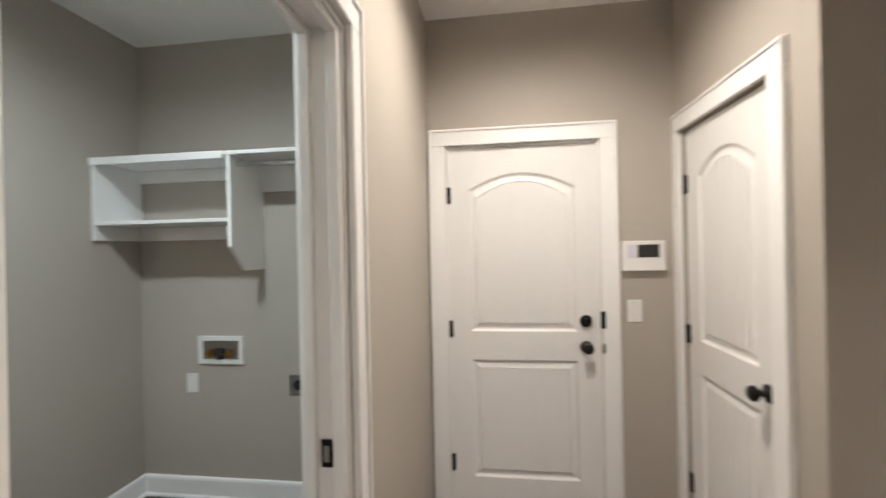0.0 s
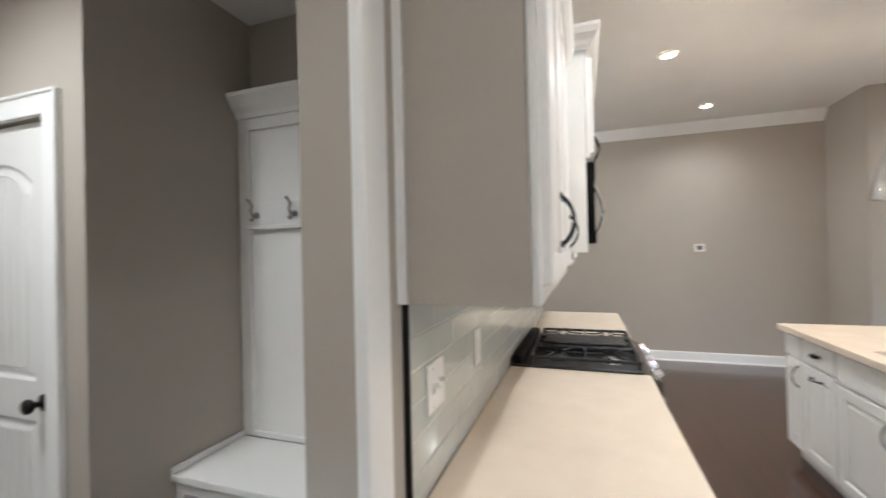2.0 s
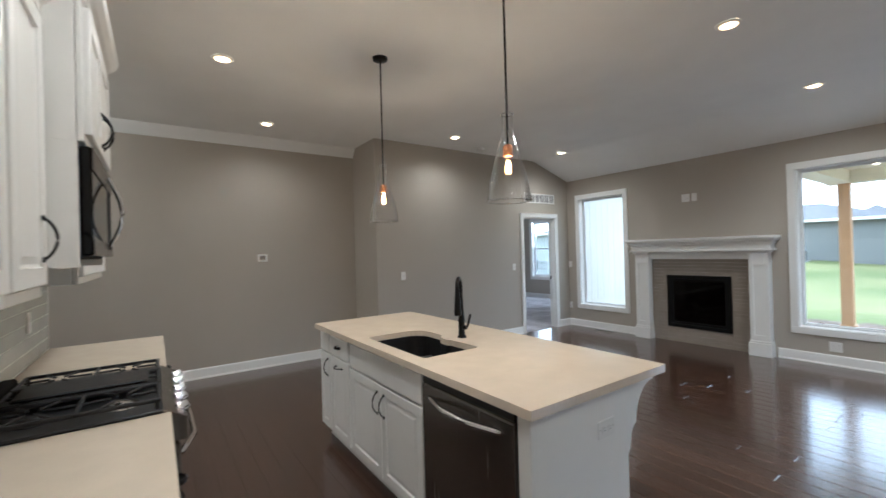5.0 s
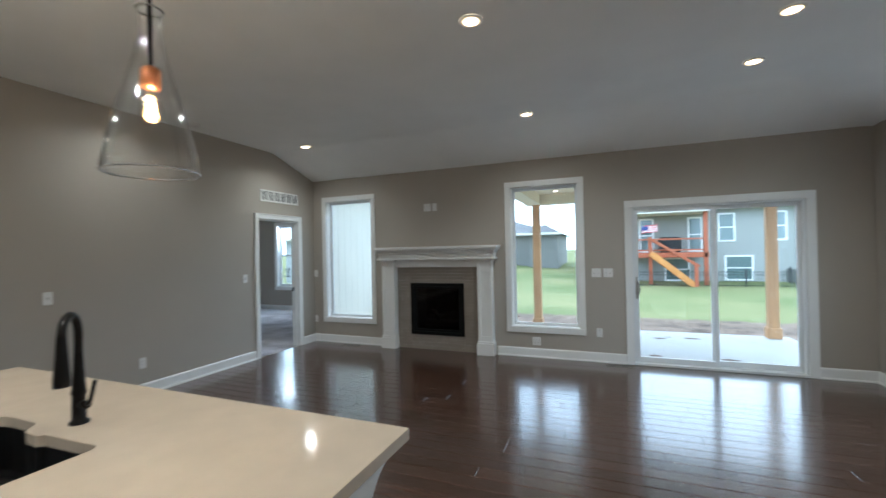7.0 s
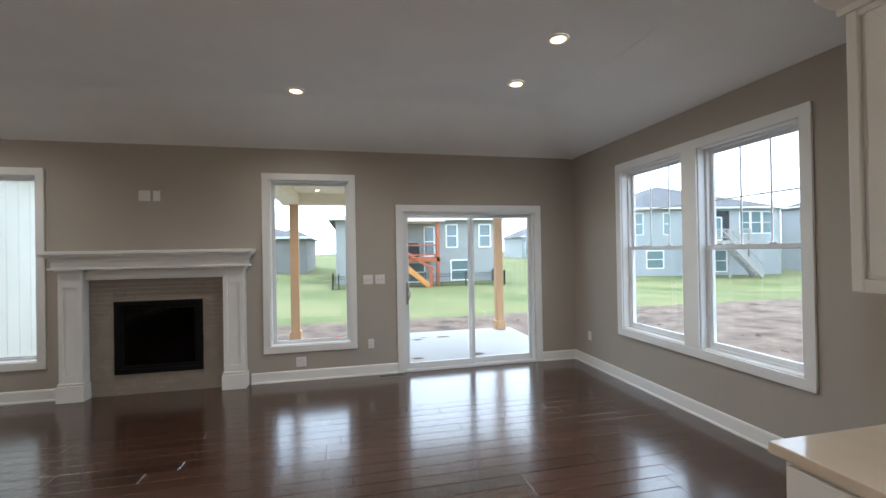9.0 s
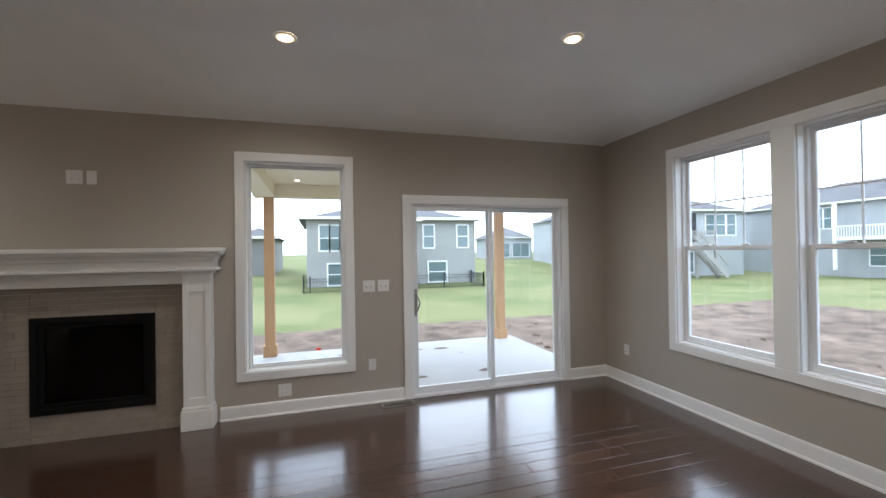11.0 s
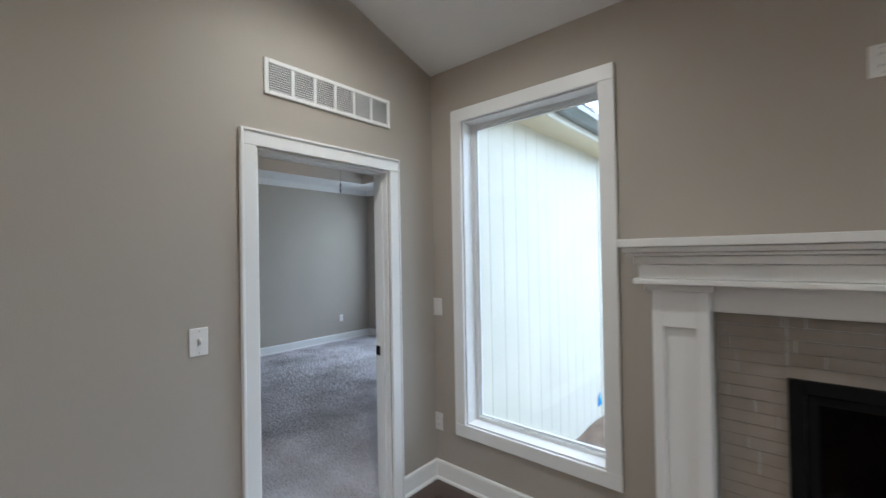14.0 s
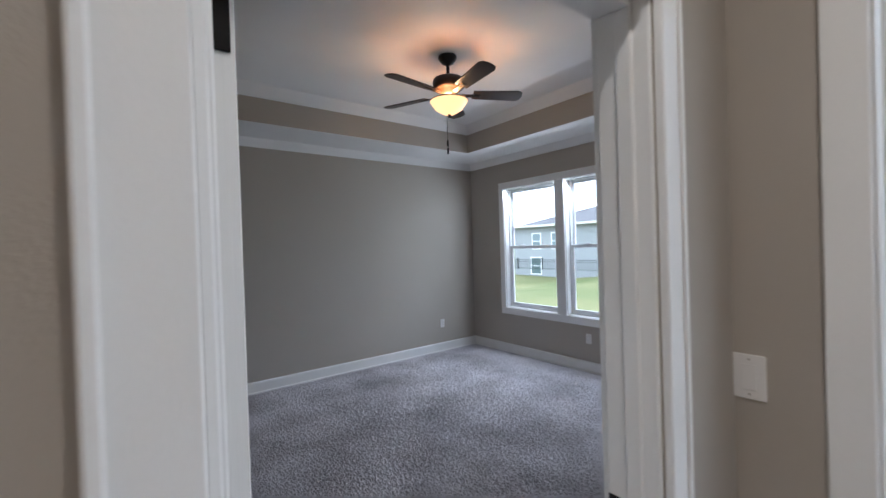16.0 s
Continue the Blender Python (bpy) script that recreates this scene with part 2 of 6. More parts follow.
def prism(bm, m, outline, depth):
    """An outline in the plane of x and z, extruded along y by depth, at the pose m."""
    a = [bm.verts.new(m @ Vector((x, 0, z))) for x, z in outline]
    b = [bm.verts.new(m @ Vector((x, depth, z))) for x, z in outline]
    bm.faces.new(a)
    bm.faces.new(b[::-1])
    for i in range(len(a)):
        j = (i + 1) % len(a)
        bm.faces.new((a[j], a[i], b[i], b[j]))
    bmesh.ops.recalc_face_normals(bm, faces=bm.faces)
    return bm


def tube(bm, pts, r, n=8):
    """A round bar along a line of points."""
    pts = [Vector(p) for p in pts]
    rings = []
    for i, p in enumerate(pts):
        d = (pts[min(i + 1, len(pts) - 1)] - pts[max(i - 1, 0)]).normalized()
        q = d.to_track_quat("Z", "Y")
        rings.append([bm.verts.new(p + q @ Vector((r * math.cos(2 * math.pi * k / n), r * math.sin(2 * math.pi * k / n), 0))) for k in range(n)])
    for lo, hi in zip(rings, rings[1:]):
        for k in range(n):
            bm.faces.new((lo[k], lo[(k + 1) % n], hi[(k + 1) % n], hi[k]))
    bm.faces.new(rings[0][::-1])
    bm.faces.new(rings[-1])
    return bm


def obj(name, bm, material, smooth=False):
    me = bpy.data.meshes.new(name)
    bm.to_mesh(me)
    bm.free()
    me.materials.append(material)
    if smooth:
        me.polygons.foreach_set("use_smooth", [True] * len(me.polygons))
    return new(name, me)


def part(name, bm, material, parent, label="", smooth=False):
    """One mesh under a thing or under a part of it; its shape is given in the world's metres."""
    ob = obj(name, bm, material, smooth)
    ob.parent = parent
    if parent.parent is None:
        ob.matrix_parent_inverse = parent.matrix_basis.inverted()
    return tagged(ob, label)


def thing(name, at, label, category, group="", kind=""):
    ob = new(name)
    ob.empty_display_size = 0.1
    ob.matrix_basis = pose(*at)
    return tagged(ob, label, category, group, kind)


def structure(name, bm, material, label="", category=""):
    return tagged(obj(name, bm, material), label, category, kind="structure")


def wall(name, along, at, a0, a1, z0, z1, holes=(), material=None, label="greige painted drywall wall"):
    """A wall along 'x' or 'y', between the two faces at, with holes (a0, a1, z0, z1) right through it."""
    bm = bmesh.new()
    cuts = sorted({a0, a1, *[h[0] for h in holes], *[h[1] for h in holes]})
    for c0, c1 in zip(cuts, cuts[1:]):
        mid, runs, z = (c0 + c1) / 2, [], z0
        for h in sorted((h for h in holes if h[0] < mid < h[1]), key=lambda h: h[2]):
            runs.append((z, h[2]))
            z = h[3]
        runs.append((z, z1))
        for r0, r1 in runs:
            if r1 - r0 > 1e-4:
                q = (c0, c1, at[0], at[1]) if along == "x" else (at[0], at[1], c0, c1)
                bx(bm, *q, r0, r1)
    bmesh.ops.remove_doubles(bm, verts=bm.verts, dist=1e-5)
    return structure(name, bm, material or M["wall"], label, "wall")
# ---- structure ----
XW, XE, YS, YK = -2.155, 5.22, -7.07, 0.06      # inner faces: window wall, bedroom wall, fireplace wall, kitchen wall
KX = 0.556                                       # end of the kitchen wall at the hall opening
XF = 5.97                                        # far wall of the dining end
W1, W2 = (4.07, 4.955, 0.42, 2.375), (0.865, 1.773, 0.42, 2.375)
SD = (-1.565, 0.205, 0.0, 2.005)
W3A, W3B = (-6.035, -5.15, 0.603, 2.374), (-4.985, -4.126, 0.603, 2.374)
BD = (-6.665, -5.847, 0.0, 2.035)
BW = (7.0, 7.86, 0.63, 2.28), (7.995, 8.86, 0.63, 2.28)

wall("wall_south", "x", (-7.22, YS), XW - 0.15, XE + 0.12, -0.55, 3.3, [W1, W2, SD, (2.539, 3.309, 0.276, 0.965)])
wall("wall_west", "y", (XW - 0.15, XW), YS, 2.5, -0.55, 3.3, [W3A, W3B])
wall("wall_east", "y", (XE, XE + 0.12), YS, -3.13, -0.1, 3.3, [BD])
wall("wall_east_return", "x", (-3.13, -3.01), XE, XF, -0.1, 3.3)
wall("wall_far", "y", (XF, XF + 0.12), -3.13, 2.4, -0.1, 3.3)
wall("wall_kitchen", "x", (YK, 0.165), KX, 3.86, -0.1, 3.3)
wall("wall_entry", "x", (2.3, 2.4), 1.8, XF, -0.1, 3.3)
wall("wall_entry_side", "y", (1.74, 1.84), 0.165, 2.36, -0.1, 3.3)
wall("wall_garage", "x", (2.36, 2.5), XW, 1.9, -0.1, 3.3, [(-0.262, 0.556, 0, 2.03)])
wall("wall_pantry", "y", (0.94, 1.04), 1.40, 2.36, -0.1, 2.74, [(1.61, 2.29, 0, 2.03)])
wall("wall_nook_side", "x", (1.40, 1.46), 1.04, 1.74, -0.1, 2.74)
wall("wall_laundry", "y", (-0.48, -0.36), 0.2, 2.36, -0.1, 2.74, [(0.34, 1.1, 0, 2.04)])
wall("wall_laundry_south", "x", (YK, 0.2), XW, -0.36, -0.1, 3.3)
wall("wall_opening_head", "x", (YK, 0.165), -0.36, KX, 2.42, 3.3)
wall("wall_buffet", "y", (-1.15, -1.03), -3.1, YK, -0.1, 3.3)
wall("wall_buffet_end", "x", (-3.1, -2.98), XW, -1.15, -0.1, 3.3)
# bedroom
BX, BY = 9.55, -10.0
wall("wall_bedroom_window", "x", (BY - 0.15, BY), 5.2, BX + 0.15, -0.55, 3.3, list(BW))
wall("wall_bedroom_far", "y", (BX, BX + 0.15), BY, -5.3, -0.1, 3.3)
wall("wall_bedroom_north", "x", (-5.4, -5.28), XE + 0.12, BX, -0.1, 3.3)
wall("wall_bedroom_west", "y", (XE, XE + 0.12), BY, -7.22, -0.55, 3.3)


def solid(name, pts, z0, z1, material, label, category):
    bm = bmesh.new()
    lo, hi = [bm.verts.new((x, y, z0)) for x, y in pts], [bm.verts.new((x, y, z1)) for x, y in pts]
    bm.faces.new(lo[::-1])
    bm.faces.new(hi)
    for i in range(len(pts)):
        j = (i + 1) % len(pts)
        bm.faces.new((lo[i], lo[j], hi[j], hi[i]))
    return structure(name, bm, material, label, category)


# main ceiling: flat, with planes that fall to the fireplace wall and to the window wall and meet in a hip
RIDGE_X, RIDGE_Y, LOW = -1.235, -6.15, 2.712
bm = bmesh.new()
cv = [bm.verts.new(p) for p in (
    (RIDGE_X, RIDGE_Y, FLAT), (XE + 0.07, RIDGE_Y, FLAT), (XE + 0.07, RIDGE_Y - 1.02, LOW), (RIDGE_X - 1.02, RIDGE_Y - 1.02, LOW),
    (RIDGE_X, -3.04, FLAT), (RIDGE_X - 1.02, -3.04, LOW), (RIDGE_X - 1.02, -3.04, FLAT), (RIDGE_X - 1.02, 0.3, FLAT), (XE + 0.07, 0.3, FLAT))]
for f in ((0, 1, 2, 3), (0, 3, 5, 4), (4, 5, 6), (0, 4, 6, 7, 8, 1)):
    bm.faces.new([cv[k] for k in f])
creases = [e for e in bm.edges if cv[0] in e.verts and e.other_vert(cv[0]) in (cv[1], cv[3], cv[4])]
bmesh.ops.bevel(bm, geom=creases, offset=0.07, segments=4, profile=0.5, affect="EDGES")
edge = [e for e in bm.edges if e.is_boundary]
up = bmesh.ops.extrude_edge_only(bm, edges=edge)["geom"]
for v in up:
    if isinstance(v, bmesh.types.BMVert):
        v.co.z = 3.25
bmesh.ops.contextual_create(bm, geom=[e for e in bm.edges if e.is_boundary])
bmesh.ops.recalc_face_normals(bm, faces=bm.faces)
structure("ceiling", bm, M["ceil"], "off-white textured ceiling with hipped slopes along two walls", "ceiling")
structure("ceiling_dining", box(XE + 0.07, XF + 0.1, -3.1, 2.4, FLAT, 3.25), M["ceil"], "off-white textured flat ceiling", "ceiling")
structure("ceiling_entry", box(1.78, XE + 0.07, 0.3, 2.4, FLAT, 3.25), M["ceil"], "off-white textured flat ceiling", "ceiling")
structure("ceiling_hall", box(XW, 1.74, 0.165, 2.4, 2.74, 2.9), M["ceil"], "off-white textured hall ceiling", "ceiling")

# bedroom tray ceiling
bm = bmesh.new()
TX0, TX1, TY0, TY1 = 6.0, 8.9, -9.38, -6.0
bx(bm, XE + 0.1, BX + 0.02, TY1, -5.28, 2.72, 3.3)
bx(bm, XE + 0.1, BX + 0.02, BY - 0.02, TY0, 2.72, 3.3)
bx(bm, XE + 0.1, TX0, TY0, TY1, 2.72, 3.3)
bx(bm, TX1, BX + 0.02, TY0, TY1, 2.72, 3.3)
structure("ceiling_bedroom_soffit", bm, M["ceil"], "off-white soffit ring of a tray ceiling", "ceiling")
structure("ceiling_bedroom", box(TX0, TX1, TY0, TY1, 3.05, 3.3), M["ceil"], "off-white raised tray ceiling", "ceiling")
bm = bmesh.new()
bx(bm, TX0, TX1, TY0 + 0.003, TY0 + 0.012, 2.724, 3.05)
bx(bm, TX0, TX1, TY1 - 0.012, TY1 - 0.003, 2.724, 3.05)
bx(bm, TX0 + 0.003, TX0 + 0.012, TY0 + .012, TY1 - .012, 2.724, 3.05)
bx(bm, TX1 - 0.012, TX1 - 0.003, TY0 + .012, TY1 - .012, 2.724, 3.05)
structure("wall_tray", bm, M["wall"], "greige painted upright of the tray ceiling", "wall")

# subfloors
solid("floor", [(XW, YS), (XE + 0.02, YS), (XE + 0.02, -3.05), (XF, -3.05), (XF, 2.35), (XW, 2.4)], -0.2, -0.016, M["gap"], "dark brown hardwood plank floor", "floor")
structure("floor_carpet", box(XE + 0.02, BX, BY, -5.3, -0.2, -0.006), M["carpet"], "grey cut-pile wall-to-wall carpet", "carpet")
structure("floor_hall", box(XW, 1.74, 0.2, 2.36, -0.016, -0.001), M["plank"], "dark brown hardwood hall floor", "floor")


def molding(name, profile, runs, material=None, label=""):
    """A moulding: a profile (depth off the wall, height) swept along straight runs (x0, y0, x1, y1), whose right side is the room."""
    bm = bmesh.new()
    for x0, y0, x1, y1 in runs:
        d = Vector((x1 - x0, y1 - y0, 0))
        u = d.normalized()
        nrm = Vector((u.y, -u.x, 0))
        a = [bm.verts.new(Vector((x0, y0, 0)) + nrm * p + Vector((0, 0, z))) for p, z in profile]
        b = [bm.verts.new(Vector((x1, y1, 0)) + nrm * p + Vector((0, 0, z))) for p, z in profile]
        bm.faces.new(a[::-1])
        bm.faces.new(b)
        for i in range(len(a)):
            j = (i + 1) % len(a)
            bm.faces.new((a[i], a[j], b[j], b[i]))
    bmesh.ops.recalc_face_normals(bm, faces=bm.faces)
    return structure(name, bm, material or M["white"], label, name.split("_")[0])


BASE = [(0, 0), (0.024, 0), (0.024, 0.012), (0.019, 0.018), (0.014, 0.02), (0.014, 0.108), (0.011, 0.12), (0.005, 0.126), (0, 0.126)]
molding("baseboard", BASE, [
    (5.22, YS, 3.86, YS), (1.99, YS, 0.297, YS), (-1.656, YS, XW, YS),
    (XW, YS, XW, -3.1), (XE, -3.13, XE, -5.77), (XE, -6.745, XE, YS), (XF, 2.3, XF, -3.01), (XF, -3.01, XE, -3.01),
], label="white painted baseboard with an eased top")
molding("baseboard_bedroom", BASE, [(BX, -5.4, BX, BY), (BX, BY, XE + 0.12, BY)], label="white painted baseboard over carpet")
molding("baseboard_hall", BASE, [(0.646, 2.36, 0.94, 2.36), (XW, 2.36, -0.48, 2.36), (XW, 0.2, XW, 2.36)], label="white painted baseboard")
CROWN = [(0, 0), (0, -0.13), (0.012, -0.13), (0.03, -0.1), (0.06, -0.06), (0.085, -0.025), (0.1, 0)]
molding("trim_crown", [(p, FLAT + z) for p, z in CROWN], [(XF, 2.3, XF, -3.01)], label="white painted crown moulding")
molding("trim_bedroom_crown", [(p, 2.72 + z * 0.6) for p, z in CROWN], [(BX, -5.4, BX, BY), (BX, BY, XE + .12, BY)], label="white painted crown moulding below a soffit")
molding("trim_tray_crown", [(p + 0.012, 3.05 + z * 0.75) for p, z in CROWN], [(TX1, TY1, TX1, TY0), (TX1, TY0, TX0, TY0), (TX0, TY0, TX0, TY1)], label="white painted crown moulding inside a tray ceiling")

# carpet pile: a fine uneven sheet over the bedroom floor
nx, ny = 600, 640
gx, gy = np.meshgrid(np.linspace(XE + 0.03, BX, nx), np.linspace(BY, -5.4, ny))
pile = np.random.default_rng(4).random((ny, nx))
pile = 0.5 * pile + 0.5 * (pile + np.roll(pile, 1, 0) + np.roll(pile, 1, 1) + np.roll(pile, 2, 0)) / 4
gz = -0.005 + 0.016 * pile + 0.002 * np.sin(gx * 4.1 + gy * 9.7)
verts = np.stack([gx, gy, gz], -1).reshape(-1, 3)
ids = np.arange(nx * ny).reshape(ny, nx)
quads = np.stack([ids[:-1, :-1], ids[:-1, 1:], ids[1:, 1:], ids[1:, :-1]], -1).reshape(-1, 4)
me = bpy.data.meshes.new("carpet_pile")
me.from_pydata(verts.tolist(), [], quads.tolist())
me.materials.append(M["carpet"])
ob = new("carpet_pile", me)
ob.parent = bpy.data.objects["floor_carpet"]
tagged(ob, "grey cut-pile carpet tufts", kind="stuff")
# ---- openings ----


def casing_x(parent, y, out, x0, x1, z0, z1, w=0.09, sill=True):
    """Flat casing boards round a hole in a wall that runs along x; out is +1 or -1, the room's side."""
    d = 0.02 * out
    ya, yb = min(y, y + d), max(y, y + d)
    part("casing_board", box(x0 - w, x1 + w, ya, yb, z1, z1 + w, bevel=0.003), M["white"], parent)
    lo = z0 - w if sill else 0
    part("casing_board", box(x0 - w, x0, ya, yb, z0 if sill else 0, z1, bevel=0.003), M["white"], parent)
    part("casing_board", box(x1, x1 + w, ya, yb, z0 if sill else 0, z1, bevel=0.003), M["white"], parent)
    if sill:
        part("casing_board", box(x0 - w, x1 + w, ya, yb, lo, z0, bevel=0.003), M["white"], parent)


def casing_y(parent, x, out, y0, y1, z0, z1, w=0.09, sill=True):
    d = 0.02 * out
    xa, xb = min(x, x + d), max(x, x + d)
    part("casing_board", box(xa, xb, y0 - w, y1 + w, z1, z1 + w, bevel=0.003), M["white"], parent)
    part("casing_board", box(xa, xb, y0 - w, y0, z0 if sill else 0, z1, bevel=0.003), M["white"], parent)
    part("casing_board", box(xa, xb, y1, y1 + w, z0 if sill else 0, z1, bevel=0.003), M["white"], parent)
    if sill:
        part("casing_board", box(xa, xb, y0 - w, y1 + w, z0 - w, z0, bevel=0.003), M["white"], parent)


def edge_band(parent, x, out, y, z1, axis="y", w=0.09):
    """The raised outer band of a door casing, along its two sides and top."""
    d = 0.007 * out
    a, b = min(x + 0.02 * out, x + 0.02 * out + d), max(x + 0.02 * out, x + 0.02 * out + d)
    lo, hi = y
    rects = [(lo - w, lo - w + 0.014, 0, z1 + w), (hi + w - 0.014, hi + w, 0, z1 + w), (lo - w + 0.014, hi + w - 0.014, z1 + w - 0.014, z1 + w)]
    for r0, r1, za, zb in rects:
        q = (a, b, r0, r1, za, zb) if axis == "y" else (r0, r1, a, b, za, zb)
        part("casing_band", box(*q, bevel=0.003), M["white"], parent)


def ring(bm, axis, c0, c1, a0, a1, z0, z1, w, wb=None):
    """A rectangular frame of bars w wide, between the depths c0 and c1."""
    wb = wb or w
    for r in ((a0, a0 + w, z0, z1), (a1 - w, a1, z0, z1), (a0 + w, a1 - w, z1 - w, z1), (a0 + w, a1 - w, z0, z0 + wb)):
        q = (r[0], r[1], c0, c1, r[2], r[3]) if axis == "x" else (c0, c1, r[0], r[1], r[2], r[3])
        bx(bm, *q, bevel=0.003)
    return bm


def pane(parent, axis, c, a0, a1, z0, z1, name="pane"):
    q = (a0, a1, c - 0.003, c + 0.003, z0, z1) if axis == "x" else (c - 0.003, c + 0.003, a0, a1, z0, z1)
    ob = part(name, box(*q), M["glass"], parent)
    ob.visible_shadow = False
    return ob


def fixed_window(name, hole):
    x0, x1, z0, z1 = hole
    t = thing(name, ((x0 + x1) / 2, YS, z0), "tall white-framed fixed picture window with flat white casing", "window", kind="structure")
    casing_x(t, YS, 1, *hole, w=0.08)
    part("window_reveal", ring(bmesh.new(), "x", -7.165, YS - 0.001, x0, x1, z0, z1, 0.008), M["white"], t)
    part("window_frame", ring(bmesh.new(), "x", -7.218, -7.165, x0, x1, z0, z1, 0.03), M["vinyl"], t)
    part("glazing_bead", ring(bmesh.new(), "x", -7.2, -7.178, x0 + 0.0305, x1 - 0.0305, z0 + 0.0305, z1 - 0.0305, 0.012), M["vinyl"], t)
    pane(t, "x", -7.195, x0 + 0.036, x1 - 0.036, z0 + 0.036, z1 - 0.036)


fixed_window("window_1", W1)
fixed_window("window_2", W2)


def double_hung(parent, axis, inner, sign, hole, grille=True):
    """One double-hung sash unit; the frame lies outwards (sign) of the wall's inner face."""
    a0, a1, z0, z1 = hole
    lo = lambda p, q: (min(inner + sign * p, inner + sign * q), max(inner + sign * p, inner + sign * q))
    part("window_reveal", ring(bmesh.new(), axis, *lo(0.001, 0.072), a0, a1, z0, z1, 0.008), M["white"], parent)
    part("window_frame", ring(bmesh.new(), axis, *lo(0.072, 0.148), a0, a1, z0, z1, 0.026), M["vinyl"], parent)
    zm = z0 + (z1 - z0) * 0.505
    s = part("lower_sash", ring(bmesh.new(), axis, *lo(0.078, 0.106), a0 + 0.022, a1 - 0.022, z0 + 0.022, zm + 0.022, 0.036, 0.046), M["vinyl"], parent)
    u = part("upper_sash", ring(bmesh.new(), axis, *lo(0.112, 0.14), a0 + 0.022, a1 - 0.022, zm - 0.018, z1 - 0.022, 0.034), M["vinyl"], parent)
    pane(s, axis, inner + sign * 0.092, a0 + 0.055, a1 - 0.055, z0 + 0.065, zm - 0.01)
    pane(u, axis, inner + sign * 0.126, a0 + 0.053, a1 - 0.053, zm + 0.01, z1 - 0.053)
    q = lo(0.068, 0.09)
    for f in (0.3, 0.7):
        am = a0 + (a1 - a0) * f
        r = (am - 0.03, am + 0.03, *q, zm + 0.022, zm + 0.036)
        part("sash_lock", box(*(r if axis == "x" else (*q, r[0], r[1], r[4], r[5])), bevel=0.003), M["vinyl"], s)
    if grille:
        c = lo(0.122, 0.13)
        zg = zm + (z1 - zm) * 0.47
        w = a1 - a0 - 0.11
        for f in (1 / 3, 2 / 3):
            am = a0 + 0.055 + w * f
            r = (am - 0.006, am + 0.006, *c, zm + 0.01, z1 - 0.05)
            part("grille_bar", box(*(r if axis == "x" else (*c, r[0], r[1], r[4], r[5]))), M["vinyl"], u)
        r = (a0 + 0.06, a1 - 0.06, c[0] - 0.001, c[1] + 0.001, zg - 0.006, zg + 0.006)
        part("grille_bar", box(*(r if axis == "x" else (r[2], r[3], r[0], r[1], r[4], r[5]))), M["vinyl"], u)


t = thing("window_3", (XW, -5.09, 0.5), "white double-hung twin window with grilles in the upper sashes", "window", kind="structure")
for h in (W3A, W3B):
    double_hung(t, "y", XW, -1, h)
for y0, y1, z0, z1 in ((-6.117, -4.046, 2.374, 2.456), (-6.117, -4.046, 0.521, 0.603), (-6.117, -6.035, 0.603, 2.374), (-5.15, -4.985, 0.603, 2.374), (-4.126, -4.046, 0.603, 2.374)):
    part("casing_board", box(XW, XW + 0.02, y0, y1, z0, z1, bevel=0.003), M["white"], t)
t = thing("window_4", (7.93, BY, 0.54), "white double-hung twin window in the bedroom", "window", kind="structure")
for h in BW:
    double_hung(t, "x", BY, -1, h, grille=False)
for x0, x1, z0, z1 in ((6.91, 8.95, 2.28, 2.37), (6.91, 8.95, 0.54, 0.63), (6.91, 7.0, 0.63, 2.28), (7.86, 7.995, 0.63, 2.28), (8.86, 8.95, 0.63, 2.28)):
    part("casing_board", box(x0, x1, BY, BY + 0.02, z0, z1, bevel=0.003), M["white"], t)

# sliding patio door
t = thing("door_patio", (-0.68, YS, 0), "white two-panel sliding glass patio door, closed", "patio door", kind="structure")
casing_x(t, YS, 1, *SD, sill=False)
part("door_frame", ring(bmesh.new(), "x", -7.21, YS - 0.001, SD[0], SD[1], 0.0, SD[3], 0.022), M["vinyl"], t)
part("door_sill", box(SD[0], SD[1], -7.21, -7.05, 0.0, 0.03, bevel=0.004), M["vinyl"], t)
p = part("sliding_panel", ring(bmesh.new(), "x", -7.12, -7.085, -0.718, SD[1] - 0.02, 0.034, SD[3] - 0.024, 0.045, 0.07), M["vinyl"], t)
pane(p, "x", -7.1, -0.68, SD[1] - 0.06, 0.1, SD[3] - 0.065)
q = part("fixed_panel", ring(bmesh.new(), "x", -7.17, -7.135, SD[0] + 0.02, -0.66, 0.034, SD[3] - 0.024, 0.045, 0.07), M["vinyl"], t)
pane(q, "x", -7.15, SD[0] + 0.06, -0.7, 0.1, SD[3] - 0.065)
hx = SD[1] - 0.042
bm = box(hx - 0.014, hx + 0.014, -7.085, -7.079, 0.84, 1.12, bevel=0.002)
tube(bm, [(hx, -7.08, 0.87)] + [(hx - 0.03 * math.sin(math.pi * i / 10), -7.078 + 0.045 * math.sin(math.pi * i / 10), 0.88 + 0.2 * i / 10) for i in range(11)] + [(hx, -7.08, 1.09)], 0.008)
part("pull_handle", bm, M["nickel"], p, "satin nickel pull handle")


